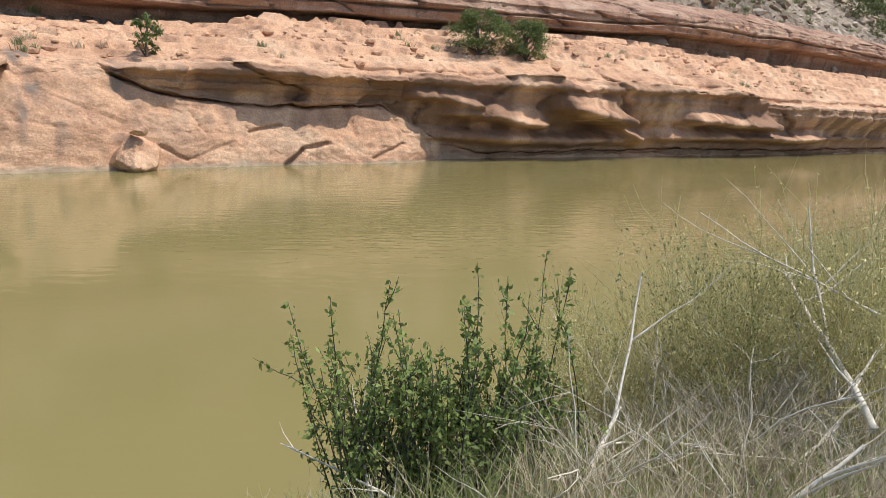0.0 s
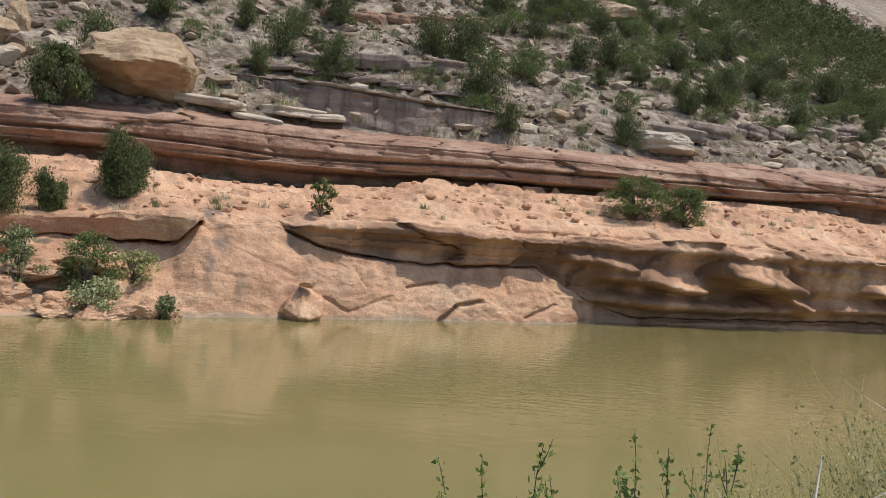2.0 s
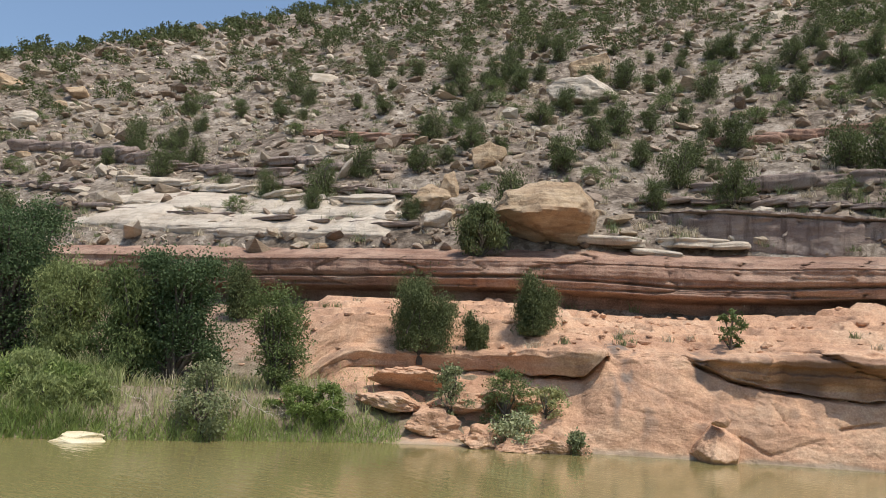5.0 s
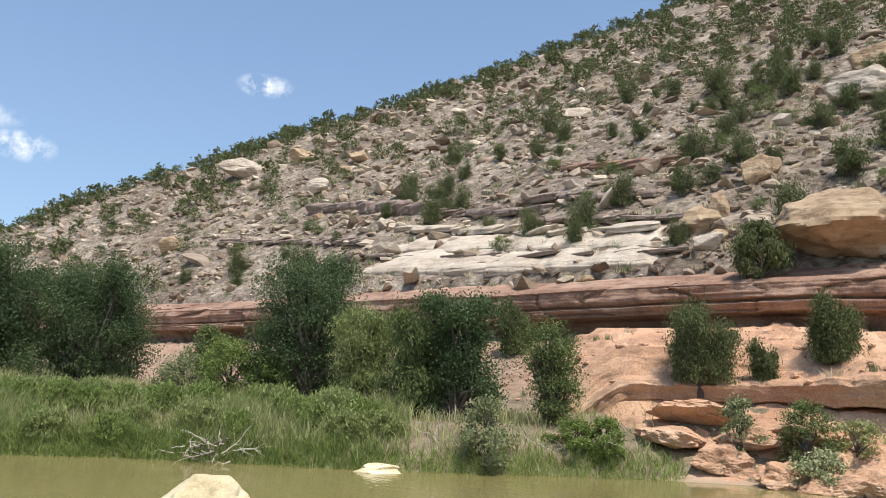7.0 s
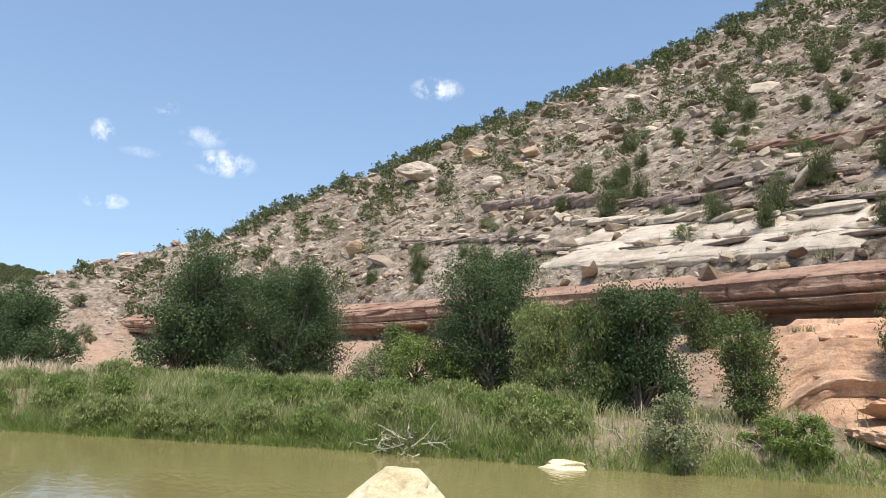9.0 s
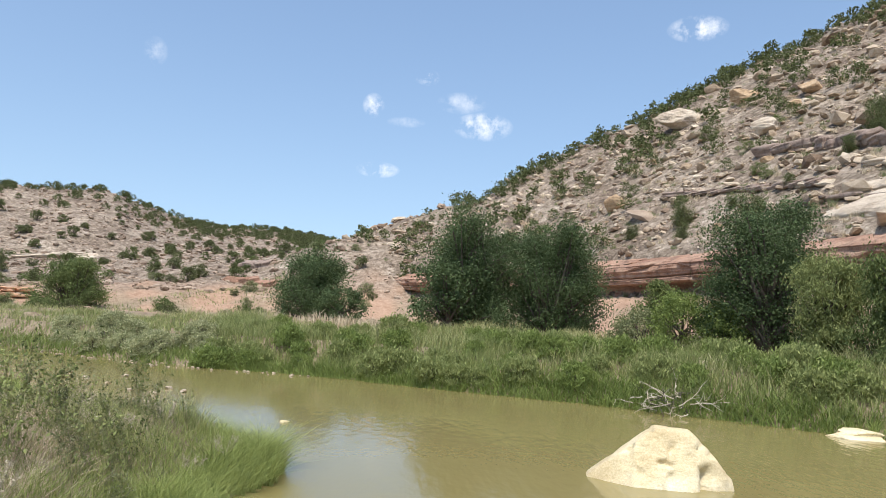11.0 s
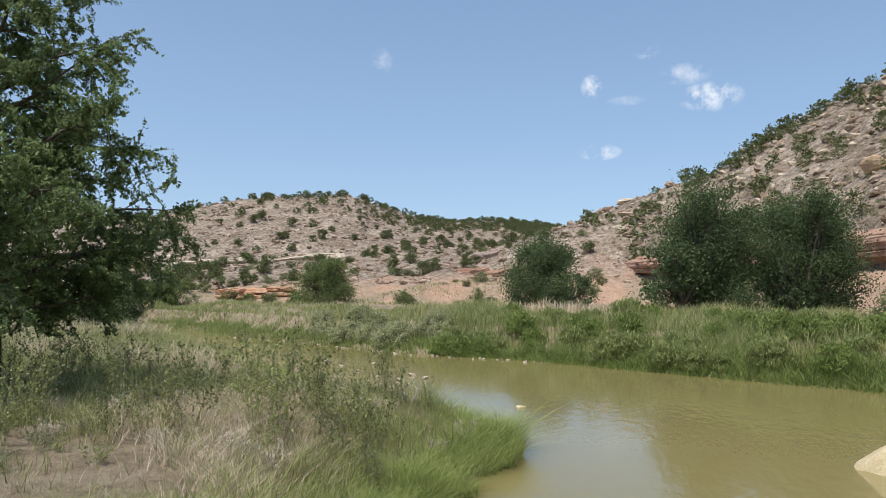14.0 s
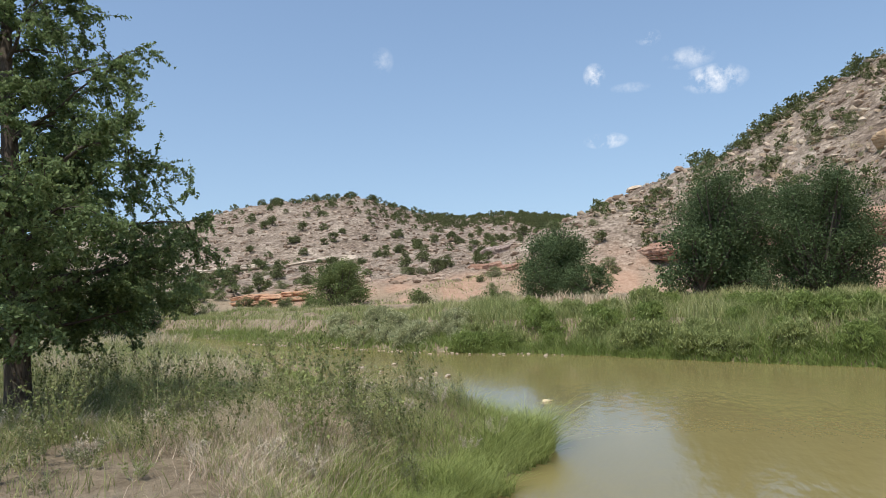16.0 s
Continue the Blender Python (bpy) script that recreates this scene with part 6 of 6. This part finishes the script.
def meadow_weeds():
    r = np.random.default_rng(37)
    protos = [make_weed("tall_weed", "tall thin branching weed with sparse leaves in the meadow", 500 + i, M_STEM, (M_OAK, M_OLIVE, M_GRASS)[i % 3], "weeds of the meadow",
                        tall=1.15, stems=3 + i % 3, twigs=10, leaf=0.023, leaves_per=5, spread=0.22) for i in range(4)]
    n = 0
    spots = [(122, 10.4), (121.6, 10.7), (116.5, 8.8), (114.6, 10.4), (114.1, 10.8), (113.2, 10.6), (118.2, 9.6), (108.5, 11.8), (123.5, 12.5), (127, 14), (119.5, 12.5), (115.5, 13)]
    spots += [(b, d) for b, d in zip(r.uniform(105, 138, 190), 9 + 25 * r.uniform(0, 1, 190) ** 1.4)]
    for b, d in spots:
        x, y = polar(b, d)
        if side(np.array([x]), np.array([y]), NEAR_D)[0] > -0.4 - (10.0 if b < 121 else 5.0) * (d > 13):
            continue
        c = protos[n] if n < 4 else copy_thing(protos[n % 4], Matrix.Identity(4))
        place(c, x, y, ground_z(x, y), r.uniform(0, 6.3), r.uniform(0.85, 1.1) * 1.2 if n < 12 else r.uniform(0.6, 1.1))
        n += 1
    low = [make_weed("low_weed", "low bushy grey-green weed on bare soil", 520 + i, M_TWIG, (M_GRASS, M_OLIVE, M_TWIG)[i], "low weeds of the meadow",
                     tall=0.5, stems=12, twigs=8, leaf=0.016, leaves_per=6, spread=0.75) for i in range(3)]
    for i, (b, d) in enumerate(zip(np.concatenate([r.uniform(121, 140, 60), r.uniform(101, 121, 90)]), r.uniform(8.0, 15.5, 150))):
        x, y = polar(b, d)
        c = low[i] if i < 3 else copy_thing(low[i % 3], Matrix.Identity(4))
        if side(np.array([x]), np.array([y]), NEAR_D)[0] > -0.5:
            x, y = polar(r.uniform(121, 134), r.uniform(11, 16))
        place(c, x, y, ground_z(x, y), r.uniform(0, 6.3), r.uniform(0.35, 0.8))


meadow_weeds()


def elm_tree():
    r = np.random.default_rng(43)
    x0, y0 = polar(135.9, 13.8)
    t = thing("elm_tree", "leafy green elm with drooping feathery twigs in the meadow", "tree")
    t.location = (x0, y0, ground_z(x0, y0))
    trunk = wander((0, 0, -0.3), (0.0, 0.0, 1), 10.0, 14, r, 0, 0.045)
    part("trunk", tube(trunk, np.linspace(0.22, 0.02, 15), 12), M_BARK, t)
    limbs, twigs, pts = [], [], []
    for i in range(52):
        h = 1.2 + 8.2 * (i / 51) ** 1.25
        reach = float(np.interp(h, [1.2, 2.2, 3.2, 5.0, 7.0, 9.6], [2.1, 2.95, 3.0, 1.85, 0.95, 0.25])) * r.uniform(0.75, 1.05)
        a = i * 2.4 + r.normal() * 0.25
        start = np.array([np.interp(h, trunk[:, 2], trunk[:, c]) for c in range(3)])
        limb = wander(start, (math.cos(a), math.sin(a), 0.25 + 0.06 * h), reach, 8, r, 0.02, 0.10)
        limbs.append(tube(limb, np.linspace(0.012 + 0.018 * reach, 0.008, 9), 6))
        for j in range(int((4 + 4 * reach) * (1 - 0.25 * (h > 4.5)))):
            k = r.integers(2, 9)
            w = unit(limb[k] - limb[k - 1]) * 0.6 + r.normal(size=3) * 0.6
            br = wander(limb[k], w, r.uniform(0.5, 1.0), 5, r, 0.06, 0.16)
            twigs.append(tube(br, np.linspace(0.010, 0.004, 6), 4))
            for m in range(12):
                q = r.integers(1, 6)
                w2 = unit(br[q] - br[q - 1]) + r.normal(size=3) * 0.6
                tw = wander(br[q], w2, r.uniform(0.25, 0.55), 4, r, 0.12, 0.12)
                twigs.append(tube(tw, np.linspace(0.004, 0.0015, 5), 3))
                s = r.uniform(0.05, 1, 38)
                pts.append(np.stack([np.interp(s * 4, np.arange(5), tw[:, c]) for c in range(3)], 1) + r.normal(size=(38, 3)) * 0.022)
    for l in limbs:
        part("limb", l, M_BARK, t)
    part("twig_spray", joined(twigs), M_BARK, t)
    p = np.concatenate(pts)
    p = p[p[:, 2] > 0.95]
    part("foliage", leaves(p, 0.033, r, 0.0, 2.1), M_ELM, t)


elm_tree()


# ---- foreground at the near edge ----
def near_bush():
    r = np.random.default_rng(47)
    t = thing("leafy_bush", "upright dark green leafy bush at the near water's edge", "bush")
    x0, y0 = polar(-11.8, 3.7)
    z0 = ground_z(x0, y0)
    stems, pts = [], []
    for i in range(125):
        a = r.uniform(0, 6.3)
        base = (x0 + r.normal() * 0.33, y0 + r.normal() * 0.14, z0 - 0.05)
        tall = r.uniform(0.5, 0.95) if i > 13 else r.uniform(1.05, 1.36)
        p = wander(base, (math.cos(a) * 0.25, math.sin(a) * 0.15, 1), tall, 9, r, -0.02, 0.07)
        stems.append(tube(p, np.linspace(0.006, 0.0018, 10), 5))
        n = int(80 * tall)
        s = r.uniform(0.05, 1, n)
        pts.append(np.stack([np.interp(s * 9, np.arange(10), p[:, c]) for c in range(3)], 1) + r.normal(size=(n, 3)) * 0.014)
        for _ in range(3):
            k = r.integers(3, 9)
            q = wander(p[k], unit(p[k] - p[k - 1]) + r.normal(size=3) * 0.5, r.uniform(0.12, 0.3), 4, r, -0.03, 0.1)
            stems.append(tube(q, np.linspace(0.003, 0.001, 5), 4))
            s = r.uniform(0.1, 1, 12)
            pts.append(np.stack([np.interp(s * 4, np.arange(5), q[:, c]) for c in range(3)], 1) + r.normal(size=(12, 3)) * 0.012)
    for i in range(7):
        p = wander((x0 - 0.30, y0 + 0.05, z0 + 0.05), (-0.62, 0.15 + r.normal() * 0.3, 0.85 + r.normal() * 0.2), r.uniform(0.45, 0.72), 7, r, -0.02, 0.12)
        stems.append(tube(p, np.linspace(0.005, 0.0015, 8), 5))
        for k in range(2, 8):
            q = wander(p[k], unit(p[k] - p[k - 1]) + r.normal(size=3) * 0.6, 0.2, 3, r, -0.05, 0.1)
            stems.append(tube(q, np.linspace(0.0025, 0.001, 4), 4))
            s = r.uniform(0.0, 1, 14)
            pts.append(np.stack([np.interp(s * 3, np.arange(4), q[:, c]) for c in range(3)], 1) + r.normal(size=(14, 3)) * 0.016)
    part("stem", joined(stems), M_BARK, t)
    part("foliage", leaves(np.concatenate(pts), 0.0185, r, 0.5, 2.0), M_LEAF, t)


near_bush()


def near_thicket():
    r = np.random.default_rng(53)
    protos = [make_weed("straw_weed", "wispy straw-green weed on the near bank", 540 + i, M_WEED, (M_WEED, M_WEED, M_OLIVE)[i % 3], "wispy weeds of the near bank",
                        tall=1.1, stems=16, twigs=11, leaf=0.008, leaves_per=5, spread=0.45, thick=0.0026) for i in range(4)]
    n = 0
    for b, d in zip(r.uniform(-43, -15, 84), r.uniform(4.2, 6.9, 84)):
        x, y = polar(b, d)
        if side(np.array([x]), np.array([y]), NEAR_D)[0] > -0.1:
            continue
        c = protos[n] if n < 4 else copy_thing(protos[n % 4], Matrix.Identity(4))
        place(c, x, y, ground_z(x, y) - 0.02, r.uniform(0, 6.3), r.uniform(0.7, 1.05) * (1.0 + 0.35 * float(smooth01(-b, 22, 32))))
        n += 1
    # dry twigs
    twg = [make_weed("dry_bush", "dead grey tangled twigs on the near bank", 560 + i, M_TWIG, M_TWIG, "dead twigs of the near bank",
                     tall=0.85, stems=13, twigs=7, leaf=0.003, leaves_per=2, spread=1.2, thick=0.0032) for i in range(2)]
    for i, (b, d) in enumerate(zip(r.uniform(-43, -22, 10), r.uniform(3.5, 4.9, 10))):
        x, y = polar(b, d)
        c = twg[i] if i < 2 else copy_thing(twg[i % 2], Matrix.Identity(4))
        place(c, x, y, ground_z(x, y) - 0.02, r.uniform(0, 6.3), r.uniform(0.7, 1.1))
    # bleached branches: bearings, rises and distances of both ends
    sticks = [((-22.5, -29.5, 3.3), (-28.8, -13.4, 4.3), 0.009), ((-21.5, -29.5, 3.2), (-34.2, -13.5, 4.4), 0.010), ((-23.5, -27, 3.3), (-27, -22.5, 3.7), 0.016), ((-31, -29, 3.2), (-37.5, -16.5, 3.9), 0.011),
              ((-33, -29, 3.1), (-40, -20.5, 3.6), 0.012), ((-28.5, -9.2, 5.0), (-41, -12.2, 4.4), 0.006), ((-36.5, -5.5, 5.0), (-38.5, -14, 4.6), 0.009), ((-27, -29, 3.3), (-29, -20.5, 3.7), 0.008),
              ((-5.6, -29.5, 3.4), (-1.6, -20.9, 3.8), 0.008), ((-3.5, -27, 3.5), (2.5, -24, 3.7), 0.006), ((-38, -10, 5), (-40.5, -16, 4.3), 0.014), ((-34, -27, 3.1), (-42, -25, 3.2), 0.012)]
    for (b0, e0, d0), (b1, e1, d1), rad in sticks:
        p0 = np.array([*polar(b0, d0), 2.6 + d0 * math.tan(radians(e0))])
        p1 = np.array([*polar(b1, d1), 2.6 + d1 * math.tan(radians(e1))])
        low, high = (p0, p1) if p0[2] < p1[2] else (p1, p0)
        way = unit(high - low)
        root = low - way * 0.35
        branch_thing("dead_branch", "bleached bare dead branch leaning on the near bank", "branch", "dead branches of the near bank", M_DEAD, r, root, way, float(np.linalg.norm(high - root)), rad * 1.5, 4, 9, 0.07)
    for i in range(64):
        b, d = r.uniform(-43, -19), r.uniform(3.0, 4.6)
        x, y = polar(b, d)
        a = r.uniform(0, 6.3)
        branch_thing("dead_twig", "thin bleached dead twig on the near bank", "twig", "dead twigs of the near bank", M_DEAD if i % 6 == 0 else M_TWIG, r,
                     (x, y, ground_z(x, y) + 0.02), (math.cos(a), math.sin(a), r.uniform(0.3, 1.2)), r.uniform(0.5, 1.2), r.uniform(0.002, 0.006), 4, 8, 0.14)
    for b, d in ((15, 4.1), (12.5, 4.0), (17.5, 4.0), (23, 3.9)):
        x, y = polar(b, d)
        c = copy_thing(protos[1], Matrix.Identity(4))
        place(c, x, y, ground_z(x, y) - 0.02, b, 0.5)
    # grass round them
    m = 34000
    az, d = r.uniform(-46, 26, m), r.uniform(1.5, 6.8, m)
    x, y = -np.sin(np.radians(az)) * d, np.cos(np.radians(az)) * d
    b = side(x, y, NEAR_D)
    ok = (b < 0.05) & (b > -2.6) & (d > 2.5) & ((np.abs(az + 9) > 9) | (d > 3.9) | (r.uniform(0, 1, m) < 0.4))
    x, y, az = x[ok], y[ok], az[ok]
    z = height(x, y)
    green = r.uniform(0, 1, len(x)) < np.where(az > -17, 0.85, 0.4)
    for sel, mat, tall, label in ((green, M_GRASS, 0.30, "green grass at the near water's edge"), (~green, M_DRY, 0.34, "dry grass among dead branches on the near bank")):
        v, f = blades(np.stack([x[sel], y[sel], z[sel] - 0.02], 1), tall, 0.006, 0.6, r, 3)
        tagged(mesh_object("bank_grass", v, f, mat, None, False), label, "grass", kind="stuff")
    # far tongue of the near bank
    m = 9000
    az, d = r.uniform(-48, -33, m), r.uniform(6.5, 13, m)
    x, y = -np.sin(np.radians(az)) * d, np.cos(np.radians(az)) * d
    ok = side(x, y, NEAR_D) < 0
    v, f = blades(np.stack([x[ok], y[ok], height(x[ok], y[ok])], 1), 0.6, 0.014, 0.4, r)
    tagged(mesh_object("bank_grass", v, f, M_SEDGE, None, False), "bright green grass on the near bank", "grass", kind="stuff")


near_thicket()
